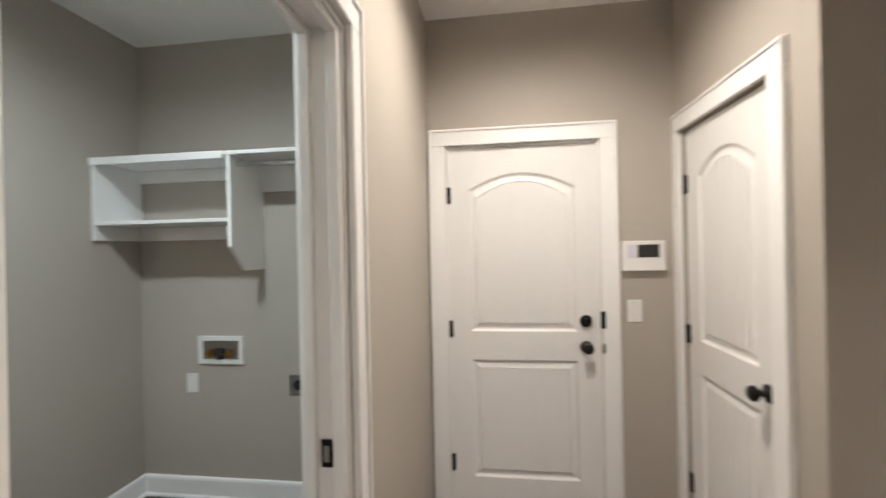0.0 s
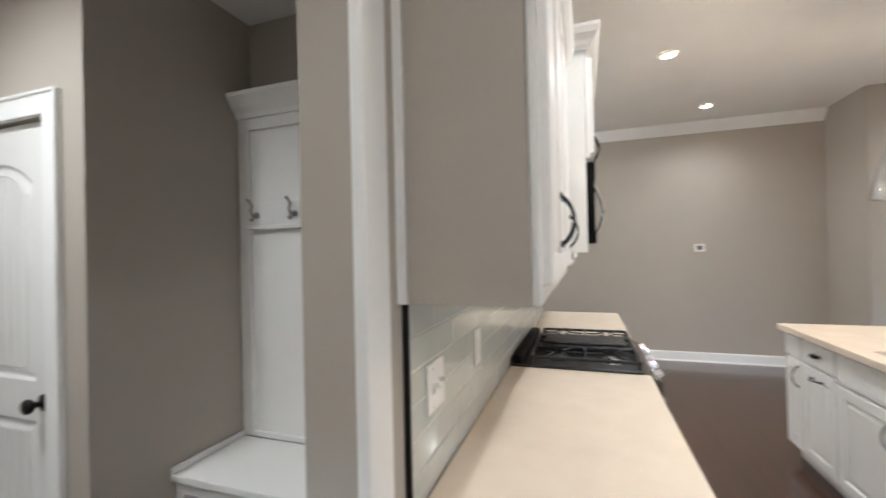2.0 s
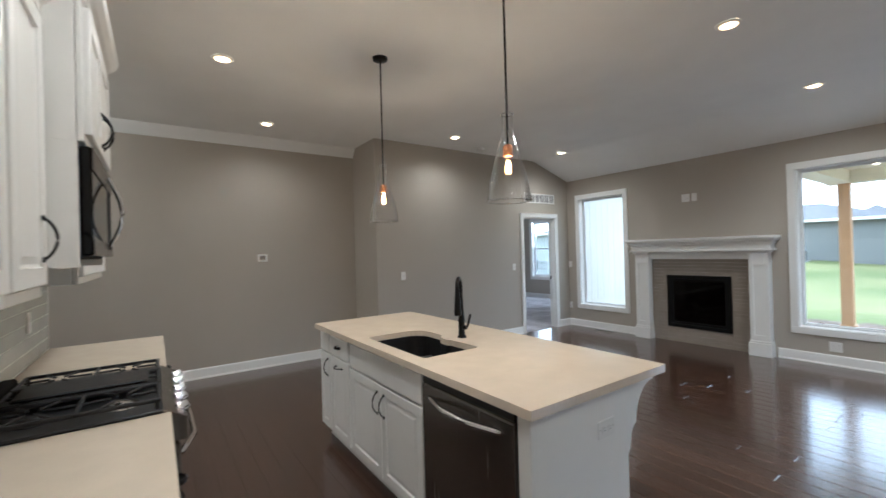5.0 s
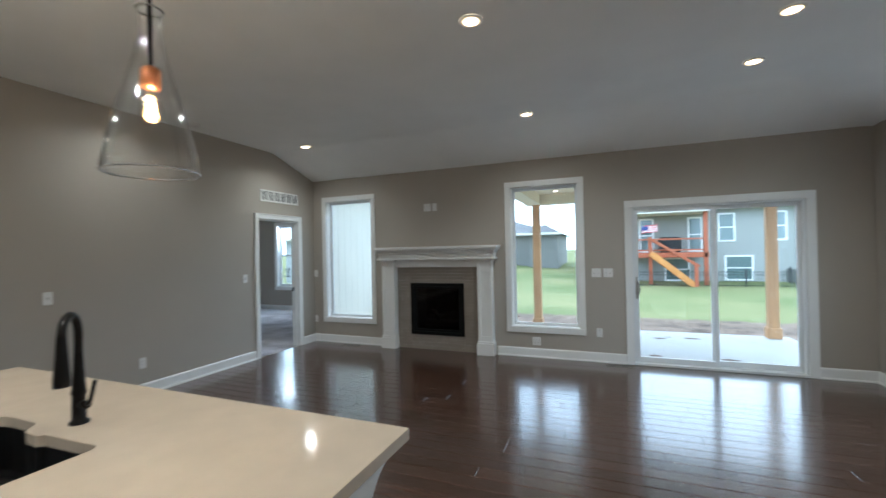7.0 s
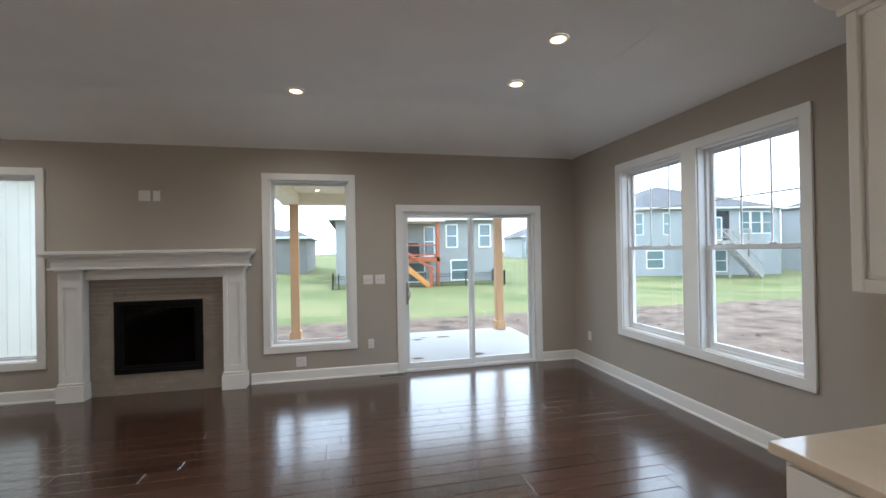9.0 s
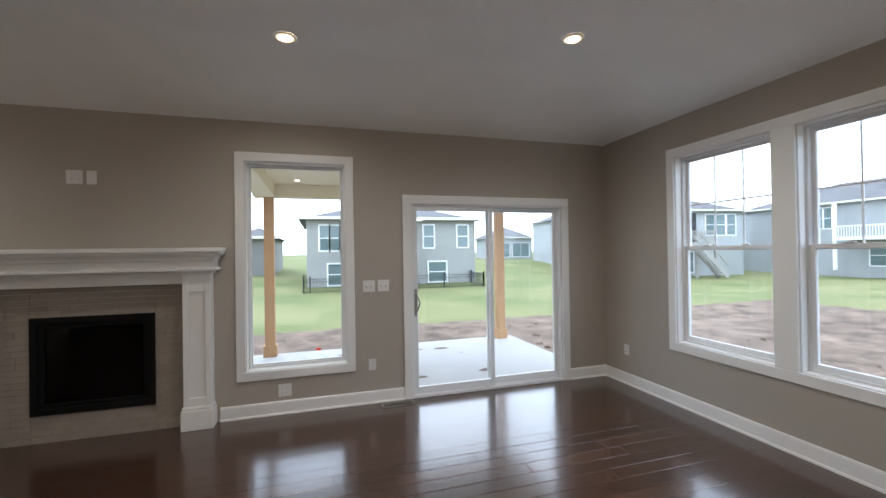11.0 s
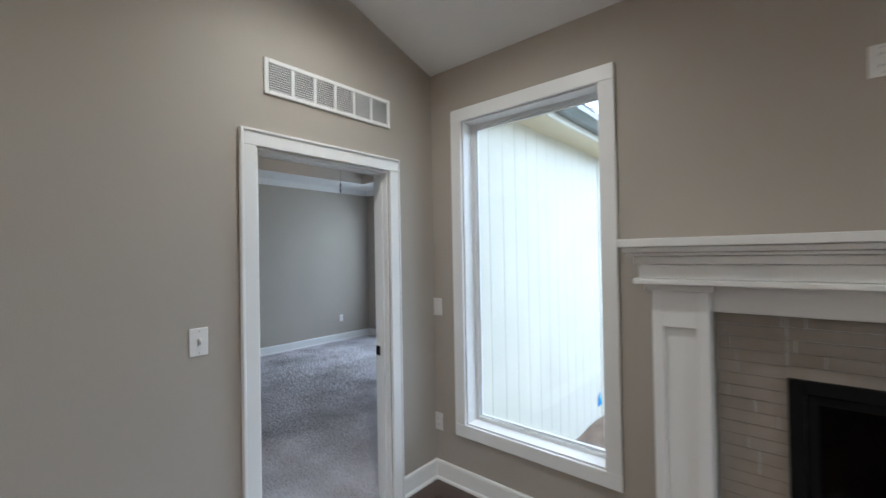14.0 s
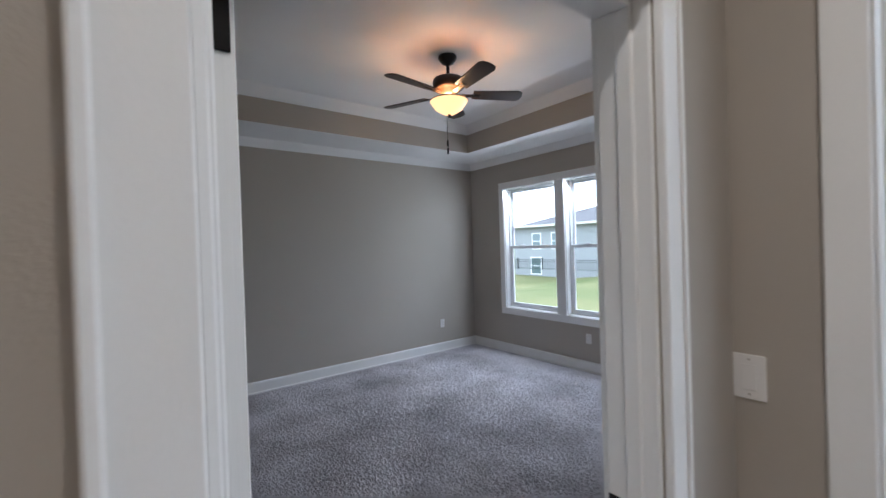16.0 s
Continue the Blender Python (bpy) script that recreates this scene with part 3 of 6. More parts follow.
def panel_door(name, at, width, hinge_left, label, height=2.02):
    """A moulded two-panel plank door: arched upper panel, square lower one. Local x along the door, its face towards -y."""
    t = thing(name, at, label, "door", kind="structure")
    m = t.matrix_basis
    w, h = width, height
    x0, x1 = 0.115, w - 0.115
    panels = ((1.005, 1.79, 0.085), (0.2, 0.85, 0.0))

    def outline(z0, z1, arch, i, n=16):
        """The panel's edge, drawn in by i: square below, arched above."""
        pts = [(x0 + i, z0 + i), (x1 - i, z0 + i)]
        for k in range(n + 1):
            f = k / n
            pts.append(((x1 - i) + (x0 - x1 + 2 * i) * f, z1 - i + arch * (1 - (2 * f - 1) ** 2)))
        return pts

    # the leaf: a slab whose front face is cut open for the two sunk panels
    bm = box(0, w, 0.013, 0.035, 0.008, h)
    loops = [[(0, 0.008), (w, 0.008), (w, h), (0, h)]] + [outline(*q, 0) for q in panels]
    edges, fronts = [], []
    for lp in loops:
        vs = [bm.verts.new((x, 0, z)) for x, z in lp]
        fronts.append(vs)
        edges += [bm.edges.new((vs[k], vs[(k + 1) % len(vs)])) for k in range(len(vs))]
    bmesh.ops.triangle_fill(bm, use_beauty=True, edges=edges)
    for vs in fronts[:1]:
        back = [bm.verts.new((v.co.x, 0.013, v.co.z)) for v in vs]
        for k in range(4):
            bm.faces.new((vs[k], vs[(k + 1) % 4], back[(k + 1) % 4], back[k]))
    bmesh.ops.recalc_face_normals(bm, faces=bm.faces)
    bm.transform(m)
    part("leaf", bm, M["door"], t)
    for z0, z1, arch in panels:
        bm, prev = bmesh.new(), None
        for inset, depth in ((0, 0.0), (0.004, 0.002), (0.012, 0.009), (0.02, 0.0105), (0.03, 0.0085), (0.046, 0.003), (0.05, 0.0075)):
            r = [bm.verts.new(m @ Vector((x, depth, z))) for x, z in outline(z0, z1, arch, inset)]
            if prev:
                for k in range(len(r)):
                    q = (k + 1) % len(r)
                    bm.faces.new((prev[k], prev[q], r[q], r[k]))
            prev = r
        bm.faces.new(prev)
        bmesh.ops.recalc_face_normals(bm, faces=bm.faces)
        p = part("door_panel", bm, M["door"], t)
        k, xa, xb = 6, x0 + 0.05, x1 - 0.05
        for i in range(k):
            a, b = xa + (xb - xa) * i / k + 0.003, xa + (xb - xa) * (i + 1) / k - 0.003
            top = [(x, z1 - 0.05 + arch * (1 - (2 * (x - x0 - 0.05) / (xb - xa) - 1) ** 2)) for x in (b, (a + b) / 2, a)]
            bm = prism(bmesh.new(), pose(0, 0.002, 0), [(a, z0 + 0.05), (b, z0 + 0.05)] + top, 0.0054)
            bm.transform(m)
            part("plank", bm, M["door"], p)
    hx = 0.0 if hinge_left else w
    for hz in (0.28, 1.02, 1.76):
        bm = box(hx - 0.016, hx + 0.016, -0.006, 0.0, hz - 0.045, hz + 0.045, bevel=0.001)
        cyl(bm, pose(hx - 0.002, -0.008, hz - 0.047), 0.006, 0.094, 10)
        bm.transform(m)
        part("hinge", bm, M["black"], t, "dark bronze butt hinge")
    return t, m, w


def knob(parent, m, x, z, name="door_knob"):
    bm = bmesh.new()
    lathe(bm, m @ pose(x, 0, z, 90), [(0.0, 0.0), (0.033, 0.001), (0.033, 0.006), (0.026, 0.011), (0.012, 0.014), (0.011, 0.034), (0.02, 0.038), (0.028, 0.047), (0.028, 0.058), (0.02, 0.066), (0.0, 0.069)], 24)
    part(name, bm, M["black"], parent, "oil-rubbed bronze round knob", smooth=True)


t, m, w = panel_door("door_garage", (-0.252, 2.375, 0), 0.802, True, "white moulded two-panel door with an arched top panel, closed")
casing_x(t, 2.36, -1, -0.262, 0.556, 0, 2.03, sill=False)
edge_band(t, 2.36, -1, (-0.262, 0.556), 2.03, axis="x")
part("jamb", ring(bmesh.new(), "x", 2.362, 2.48, -0.262, 0.556, -0.02, 2.03, 0.01), M["white"], t)
# dark strip in for the shade of the gap over the leaf
part("top_shadow_gap", box(-0.24, 0.54, 2.38, 2.4, 2.018, 2.023), M["slot"], t)
knob(t, m, 0.73, 0.925)
bm = bmesh.new()
lathe(bm, m @ pose(0.73, 0, 1.065, 90), [(0, 0), (0.032, 0.001), (0.032, 0.012), (0.025, 0.018), (0, 0.02)], 24)
bm2 = box(0.72, 0.74, -0.035, -0.018, 1.05, 1.08, bevel=0.003)
bm2.transform(m)
part("deadbolt", bm, M["black"], t, "oil-rubbed bronze round deadbolt", smooth=True)
part("thumb_turn", bm2, M["black"], t)
part("strike_plate", box(0.545, 0.572, 2.335, 2.34, 1.03, 1.12, bevel=0.002), M["black"], t)
part("strike_plate", box(0.55, 0.57, 2.335, 2.34, 0.9, 0.95, bevel=0.002), M["nickel"], t)

t, m, w = panel_door("door_pantry", (0.955, 2.28, 0, 0, 0, -90), 0.66, True, "white moulded two-panel closet door with an arched top panel, closed")
casing_y(t, 0.94, -1, 1.61, 2.29, 0, 2.03, sill=False)
edge_band(t, 0.94, -1, (1.61, 2.29), 2.03)
knob(t, m, 0.6, 0.93)

# cased openings
t = thing("door_bedroom_opening", (XE, -6.265, 0), "white cased bedroom doorway with a black strike plate", "doorway", kind="structure")
casing_y(t, XE, -1, BD[0], BD[1], 0, BD[3], w=0.077, sill=False)
edge_band(t, XE, -1, (BD[0], BD[1]), BD[3], w=0.077)
casing_y(t, XE + 0.12, 1, BD[0], BD[1], 0, BD[3], sill=False)
part("jamb", ring(bmesh.new(), "y", XE + 0.001, XE + 0.119, BD[0], BD[1], -0.04, BD[3], 0.014), M["white"], t)
part("door_stop", ring(bmesh.new(), "y", XE + 0.035, XE + 0.07, BD[0] + 0.012, BD[1] - 0.012, -0.06, BD[3] - 0.012, 0.012), M["white"], t)
bm = box(XE + 0.08, XE + 0.117, BD[0] + 0.0135, BD[0] + 0.018, 0.895, 0.955, bevel=0.002)
part("strike_plate", bm, M["black"], t, "black strike plate")

t = thing("door_bedroom", (5.364, -5.895, 0), "white panel door swung fully open into the bedroom", "door", kind="structure")
slab = part("door_leaf", box(5.364, 6.15, -5.912, -5.877, 0.024, 2.02, bevel=0.002), M["door"], t)
for z0, z1 in ((0.2, 0.95), (1.08, 1.88)):
    for ya, yb in ((-5.9155, -5.912), (-5.877, -5.8735)):
        part("panel_mould", ring(bmesh.new(), "x", ya, yb, 5.48, 6.03, z0, z1, 0.03), M["door"], slab)
for hz in (0.3, 1.06, 1.81):
    part("hinge", box(5.3605, 5.3635, -5.906, -5.877, hz - 0.045, hz + 0.045, bevel=0.001), M["black"], t, "black butt hinge")

t = thing("door_laundry_opening", (-0.42, 0.75, 0), "white cased laundry doorway with a pocket jamb", "doorway", kind="structure")
casing_y(t, -0.36, 1, 0.34, 1.1, 0, 2.04, w=0.075, sill=False)
edge_band(t, -0.36, 1, (0.34, 1.1), 2.04, w=0.075)
casing_y(t, -0.48, -1, 0.34, 1.1, 0, 2.04, sill=False)
part("jamb", ring(bmesh.new(), "y", -0.479, -0.361, 0.34, 1.1, -0.04, 2.04, 0.012), M["white"], t)
part("pocket_stop", ring(bmesh.new(), "y", -0.475, -0.445, 0.352, 1.088, -0.06, 2.028, 0.02), M["white"], t)
part("pocket_stop", ring(bmesh.new(), "y", -0.4, -0.37, 0.352, 1.088, -0.06, 2.028, 0.02), M["white"], t)
bm = box(-0.438, -0.408, 1.082, 1.0865, 0.92, 0.99, bevel=0.002)
p = part("strike_plate", bm, M["black"], t, "black strike plate")
part("strike_hole", box(-0.43, -0.416, 1.080, 1.0825, 0.935, 0.975), M["nickel"], p)

t = thing("trim_kitchen_opening", (KX, YK, 0), "white cased opening between kitchen and back hall", "casing", kind="structure")
for xi, sg in ((KX, 1), (-0.36, -1)):
    part("casing_board", box(*sorted((xi + sg * 0.016, xi + sg * 0.1)), YK - 0.018, YK, 0, 2.436, bevel=0.003), M["white"], t)
    part("casing_band", box(*sorted((xi - sg * 0.006, xi + sg * 0.01)), YK - 0.026, YK, 0, 2.414, bevel=0.006, seg=3), M["white"], t)
    part("casing_step", box(*sorted((xi + sg * 0.1, xi + sg * 0.112)), YK - 0.01, YK, 0, 2.52, bevel=0.003), M["white"], t)
part("casing_board", box(-0.46, KX + 0.1, YK - 0.018, YK, 2.4365, 2.52, bevel=0.003), M["white"], t)
part("casing_band", box(-0.36, KX, YK - 0.026, YK, 2.4145, 2.43, bevel=0.006, seg=3), M["white"], t)
# ---- kitchen ----


def pull(bm, m, length=0.13, out=0.032, r=0.0045):
    """An arched bar pull along local z, off a face towards local -y."""
    pts = []
    for i in range(13):
        f = i / 12
        pts.append(m @ Vector((0, -out * math.sin(math.pi * f) ** 0.7 - 0.002, (f - 0.5) * length)))
    tube(bm, pts, r, 8)
    for s in (-1, 1):
        cyl(bm, m @ pose(0, 0.001, s * length / 2, 90), 0.009, 0.006, 12)
    return bm


def cup_pull(bm, m):
    lathe(bm, m, [(0.0, -0.012), (0.02, -0.012), (0.034, -0.004), (0.036, 0.006), (0.03, 0.012)], 20)
    return bm


def raised_panel(bm, m, w, h, stile=0.055, t=0.02, bead=0.012):
    """A framed door front at m: local x across, z up, its face towards -y; the panel set back with a bead and a raised field."""
    rings = [(0, 0.0), (0, -t + 0.003), (0.003, -t), (stile, -t), (stile + 0.004, -t + 0.009), (stile + bead, -t + 0.010), (stile + bead + 0.022, -t + 0.003), (stile + bead + 0.026, -t + 0.003)]
    prev = None
    for i, y in rings:
        i = min(i, min(w, h) / 2 - 0.004)
        r = [bm.verts.new(m @ Vector(p)) for p in ((i, y, i), (w - i, y, i), (w - i, y, h - i), (i, y, h - i))]
        if prev:
            for k in range(4):
                bm.faces.new((prev[k], prev[(k + 1) % 4], r[(k + 1) % 4], r[k]))
        else:
            bm.faces.new(r[::-1])
        prev = r
    bm.faces.new(prev)
    return bm


def slab_front(bm, m, w, h, t=0.02):
    bx(bm, 0, w, -t, 0, 0, h, bevel=0.004)
    bm.transform(m)
    return bm


def cabinet(name, origin, w, d, z0, z1, fronts, label, group="", toe=False, face=M["cab"], side=None, frame=0.0):
    """A cabinet unit. origin: the pose of its front left lower corner in plan (x across, front towards -y).
    fronts: (kind, x0, x1, z0, z1, handle) where the handle is (x, z, 'v' or 'h' or 'c')."""
    x, y, turn = origin
    t = thing(name, (x, y, 0, 0, 0, turn), label, "cabinet", group)
    m = t.matrix_basis
    bm = box(0.001, w - 0.001, 0.002, d, z0, z1, bevel=0.0015)
    bm.transform(m)
    part("body", bm, side or face, t)
    if toe:
        bm = box(0.001, w - 0.001, 0.06, d, 0.0, z0 - 0.001)
        bm.transform(m)
        part("toe_kick", bm, face, t)
    if frame:
        bm = ring(bmesh.new(), "x", -0.018, 0.0, 0.0, w, z0, z1, frame, frame + 0.01)
        bm.transform(m)
        part("face_frame", bm, face, t)
    y0 = -0.018 if frame else 0.0
    for kind, x0, x1, f0, f1, handle in fronts:
        bm = bmesh.new()
        fm = m @ pose(x0, y0, f0)
        if kind == "door":
            raised_panel(bm, fm, x1 - x0, f1 - f0)
        else:
            slab_front(bm, fm, x1 - x0, f1 - f0)
        dn = part("door" if kind == "door" else "drawer_front", bm, face, t)
        if handle:
            hx, hz, how = handle
            hm = m @ pose(hx, y0 - 0.02, hz)
            bm = bmesh.new()
            if how == "v":
                pull(bm, hm)
            elif how == "h":
                pull(bm, hm @ pose(0, 0, 0, 0, 90), 0.11)
            else:
                cup_pull(bm, hm)
            part("handle", bm, M["black"], dn, "black arched bar pull", smooth=True)
    return t


def cab_crown(name, runs, z, label, parent):
    prof = [(0, 0), (0.012, 0), (0.014, 0.02), (0.03, 0.035), (0.048, 0.06), (0.055, 0.085), (0.055, 0.1), (0, 0.1)]
    bm = bmesh.new()
    pts = [Vector((x, y, 0)) for x, y in runs]
    rows = []
    for i, p in enumerate(pts):
        ns = []
        for a, b in ((i - 1, i), (i, i + 1)):
            if 0 <= a and b < len(pts):
                u = (pts[b] - pts[a]).normalized()
                ns.append(Vector((u.y, -u.x, 0)))
        n = ns[0] if len(ns) == 1 else (ns[0] + ns[1]) / (1 + ns[0].dot(ns[1]))
        rows.append([bm.verts.new(p + n * o + Vector((0, 0, z + h))) for o, h in prof])
    for a, b in zip(rows, rows[1:]):
        for k in range(len(prof)):
            j = (k + 1) % len(prof)
            bm.faces.new((a[k], b[k], b[j], a[j]))
    bm.faces.new(rows[0])
    bm.faces.new(rows[-1][::-1])
    bmesh.ops.recalc_face_normals(bm, faces=bm.faces)
    part("crown", bm, M["cab"], parent)


# upper cabinets along the kitchen wall; fronts face -y
UD = 0.272
gu = "upper kitchen cabinets"
t = cabinet("upper_cabinet", (0.735, YK - UD, 0), 0.785, UD - 0.002, 1.37, 2.30,
            [("door", 0.022, 0.39, 1.41, 2.27, (0.355, 1.555, "v")), ("door", 0.396, 0.765, 1.41, 2.27, (0.431, 1.555, "v"))],
            "white two-door upper cabinet with black pulls and a greige side", gu, frame=0.025)
part("end_panel", box(0.728, 0.735, YK - UD, YK - 0.022, 1.37, 2.30, bevel=0.001), M["wall"], t, "greige painted end panel")
part("scribe_strip", box(0.722, 0.735, YK - 0.02, YK - 0.0, 1.37, 2.30), M["cab"], t)
cab_crown("crown", [(0.728, YK), (0.728, YK - UD - 0.018), (1.52, YK - UD - 0.018)], 2.30, "", t)
t = cabinet("upper_cabinet", (1.521, YK - UD, 0), 0.427, UD - 0.002, 1.37, 2.30,
            [("door", 0.02, 0.4, 1.41, 2.27, (0.345, 1.555, "v"))], "white single-door upper cabinet with a black pull", gu, frame=0.025)
cab_crown("crown", [(1.521, YK - UD - 0.018), (1.948, YK - UD - 0.018)], 2.30, "", t)
MD = 0.385
t = cabinet("microwave_cabinet", (1.949, YK - MD, 0), 0.765, MD - 0.002, 1.89, 2.39,
            [("door", 0.02, 0.38, 1.92, 2.36, (0.35, 2.02, "v")), ("door", 0.386, 0.745, 1.92, 2.36, (0.415, 2.02, "v"))],
            "white deeper cabinet with two doors above the microwave", gu, frame=0.02)
part("side_panel", box(1.949, 1.967, YK - MD, YK, 1.46, 1.89, bevel=0.001), M["cab"], t)
part("side_panel", box(2.696, 2.714, YK - MD, YK, 1.46, 1.89, bevel=0.001), M["cab"], t)
cab_crown("crown", [(1.949, YK), (1.949, YK - MD - 0.018), (2.714, YK - MD - 0.018), (2.714, YK)], 2.39, "", t)
t = cabinet("upper_cabinet", (2.716, YK - UD, 0), 1.05, UD - 0.002, 1.37, 2.30,
            [("door", 0.02, 0.52, 1.41, 2.27, (0.48, 1.555, "v")), ("door", 0.528, 1.03, 1.41, 2.27, (0.568, 1.555, "v"))],
            "white two-door upper cabinet beyond the microwave", gu, frame=0.025)
cab_crown("crown", [(2.716, YK - UD - 0.018), (3.766, YK - UD - 0.018), (3.766, YK)], 2.30, "", t)

t = thing("microwave", (2.33, YK - 0.2, 1.49), "stainless over-the-range microwave with a bowed chrome handle, mounted", "microwave")
part("body", box(1.97, 2.693, YK - 0.385, YK - 0.005, 1.49, 1.885, bevel=0.004), M["firebox"], t)
part("door", box(1.972, 2.5, YK - 0.42, YK - 0.387, 1.5, 1.88, bevel=0.006), M["fglass"], t, "black glass door")
part("control_panel", box(2.504, 2.691, YK - 0.42, YK - 0.387, 1.5, 1.88, bevel=0.006), M["firebox"], t)
part("top_vent", box(1.972, 2.691, YK - 0.425, YK - 0.42, 1.8, 1.88, bevel=0.002), M["steel"], t, "stainless vent strip")
part("bottom_trim", box(1.972, 2.691, YK - 0.425, YK - 0.42, 1.5, 1.56, bevel=0.002), M["steel"], t, "stainless bottom strip")
bm = bmesh.new()
tube(bm, [(2.47, YK - 0.425 - 0.05 * math.sin(math.pi * i / 16), 1.53 + 0.32 * i / 16) for i in range(17)], 0.009, 10)
part("handle", bm, M["chrome"], t, "bowed chrome handle", smooth=True)

# base cabinets and counter
gb = "base kitchen cabinets"
for x0, w in ((0.74, 0.6), (1.34, 0.61)):
    cabinet("base_cabinet", (x0, YK - 0.61, 0), w, 0.6, 0.1, 0.877, [("drawer", 0.02, w - 0.02, 0.72, 0.86, (w / 2, 0.79, "c")), ("door", 0.02, w - 0.02, 0.12, 0.705, (w - 0.06, 0.6, "v"))],
            "white base cabinet with a drawer over a door", gb, toe=True)
cabinet("base_cabinet", (2.722, YK - 0.61, 0), 1.06, 0.6, 0.1, 0.877, [("drawer", 0.02, 1.04, 0.72, 0.86, (0.53, 0.79, "c")), ("door", 0.02, 0.52, 0.12, 0.705, (0.47, 0.6, "v")), ("door", 0.54, 1.04, 0.12, 0.705, (0.6, 0.6, "v"))],
        "white base cabinet with a wide drawer and two doors", gb, toe=True)
for x0, x1 in ((0.705, 1.952), (2.722, 3.806)):
    tagged(obj("countertop", box(x0, x1, -0.572, YK - 0.014, 0.878, 0.915, bevel=0.004, seg=2), M["quartz"]), "cream quartz countertop with eased edges on base cabinets", "countertop", "kitchen countertops")

# gas range
t = thing("gas_range", (2.337, -0.27, 0), "slide-in stainless gas range with black cast-iron grates", "range")
part("body", box(1.958, 2.716, -0.56, YK - 0.016, 0.09, 0.895, bevel=0.003), M["firebox"], t)
part("cooktop", box(1.945, 2.73, -0.545, YK - 0.018, 0.9155, 0.928, bevel=0.004), M["sink"], t, "black enamel cooktop")
part("front_fascia", prism(bmesh.new(), pose(1.955, 0, 0, 0, 0, 0) @ Matrix(((0, 1, 0, 0), (1, 0, 0, 0), (0, 0, 1, 0), (0, 0, 0, 1))), [(-0.546, 0.928), (-0.62, 0.885), (-0.62, 0.8), (-0.56, 0.8), (-0.546, 0.9)], 0.764), M["steel"], t, "stainless control fascia")
for i in range(5):
    kx = 2.06 + i * 0.139
    bm = bmesh.new()
    lathe(bm, pose(kx, -0.6, 0.885, 60), [(0, 0), (0.026, 0.0), (0.026, 0.008), (0.019, 0.012), (0.017, 0.034), (0.012, 0.038), (0, 0.038)], 20)
    part("knob", bm, M["chrome"], t, "chrome burner knob", smooth=True)
od = part("oven_door", box(1.963, 2.711, -0.6, -0.562, 0.27, 0.79, bevel=0.006), M["steel"], t, "stainless oven door")
part("oven_window", box(2.07, 2.6, -0.603, -0.6, 0.38, 0.66), M["fglass"], od)
bm = bmesh.new()
tube(bm, [(2.0 + 0.67 * i / 12, -0.6 - 0.055 * min(1, 4 * min(i, 12 - i) / 12), 0.735) for i in range(13)], 0.011, 10)
part("oven_handle", bm, M["chrome"], od, "bowed steel handle", smooth=True)
part("drawer", box(1.963, 2.711, -0.597, -0.562, 0.1, 0.262, bevel=0.006), M["steel"], t)
part("rear_trim", box(1.95, 2.725, -0.02, YK - 0.02, 0.928, 0.965, bevel=0.01), M["firebox"], t)
for gx0, gx1 in ((1.965, 2.21), (2.22, 2.455), (2.465, 2.71)):
    bm = bmesh.new()
    for yy in (-0.535, -0.3, -0.05):
        bx(bm, gx0, gx1, yy - 0.006, yy + 0.006, 0.953, 0.968, bevel=0.003)
    for xx in (gx0 + 0.006, gx1 - 0.006):
        bx(bm, xx - 0.006, xx + 0.006, -0.529, -0.056, 0.953, 0.968, bevel=0.003)
    cx = (gx0 + gx1) / 2
    for cy in (-0.42, -0.175):
        for k in range(6):
            a = math.pi / 6 + k * math.pi / 3
            tube(bm, [(cx + 0.03 * math.cos(a), cy + 0.03 * math.sin(a), 0.965), (cx + 0.11 * math.cos(a), cy + 0.112 * math.sin(a), 0.963)], 0.005, 6)
    for xx in (gx0 + 0.008, gx1 - 0.008):
        for yy in (-0.53, -0.056):
            cyl(bm, pose(xx, yy, 0.928), 0.007, 0.03, 8)
    part("grate", bm, M["iron"], t, "black cast-iron grate")
for cx, cy in ((2.09, -0.42), (2.09, -0.175), (2.58, -0.42), (2.58, -0.175), (2.337, -0.3)):
    bm = bmesh.new()
    lathe(bm, pose(cx, cy, 0.928), [(0.055, 0.0), (0.05, 0.008), (0.036, 0.01), (0.036, 0.018), (0.0, 0.02)], 20)
    part("burner", bm, M["chrome"] if cy < -0.3 else M["iron"], t, "round burner with a cap", smooth=True)
part("griddle", box(2.232, 2.443, -0.5, -0.09, 0.97, 0.982, bevel=0.005), M["iron"], t, "flat cast-iron griddle")

# island
IX0, IX1, IY0, IY1 = 1.117, 3.499, -2.513, -1.596


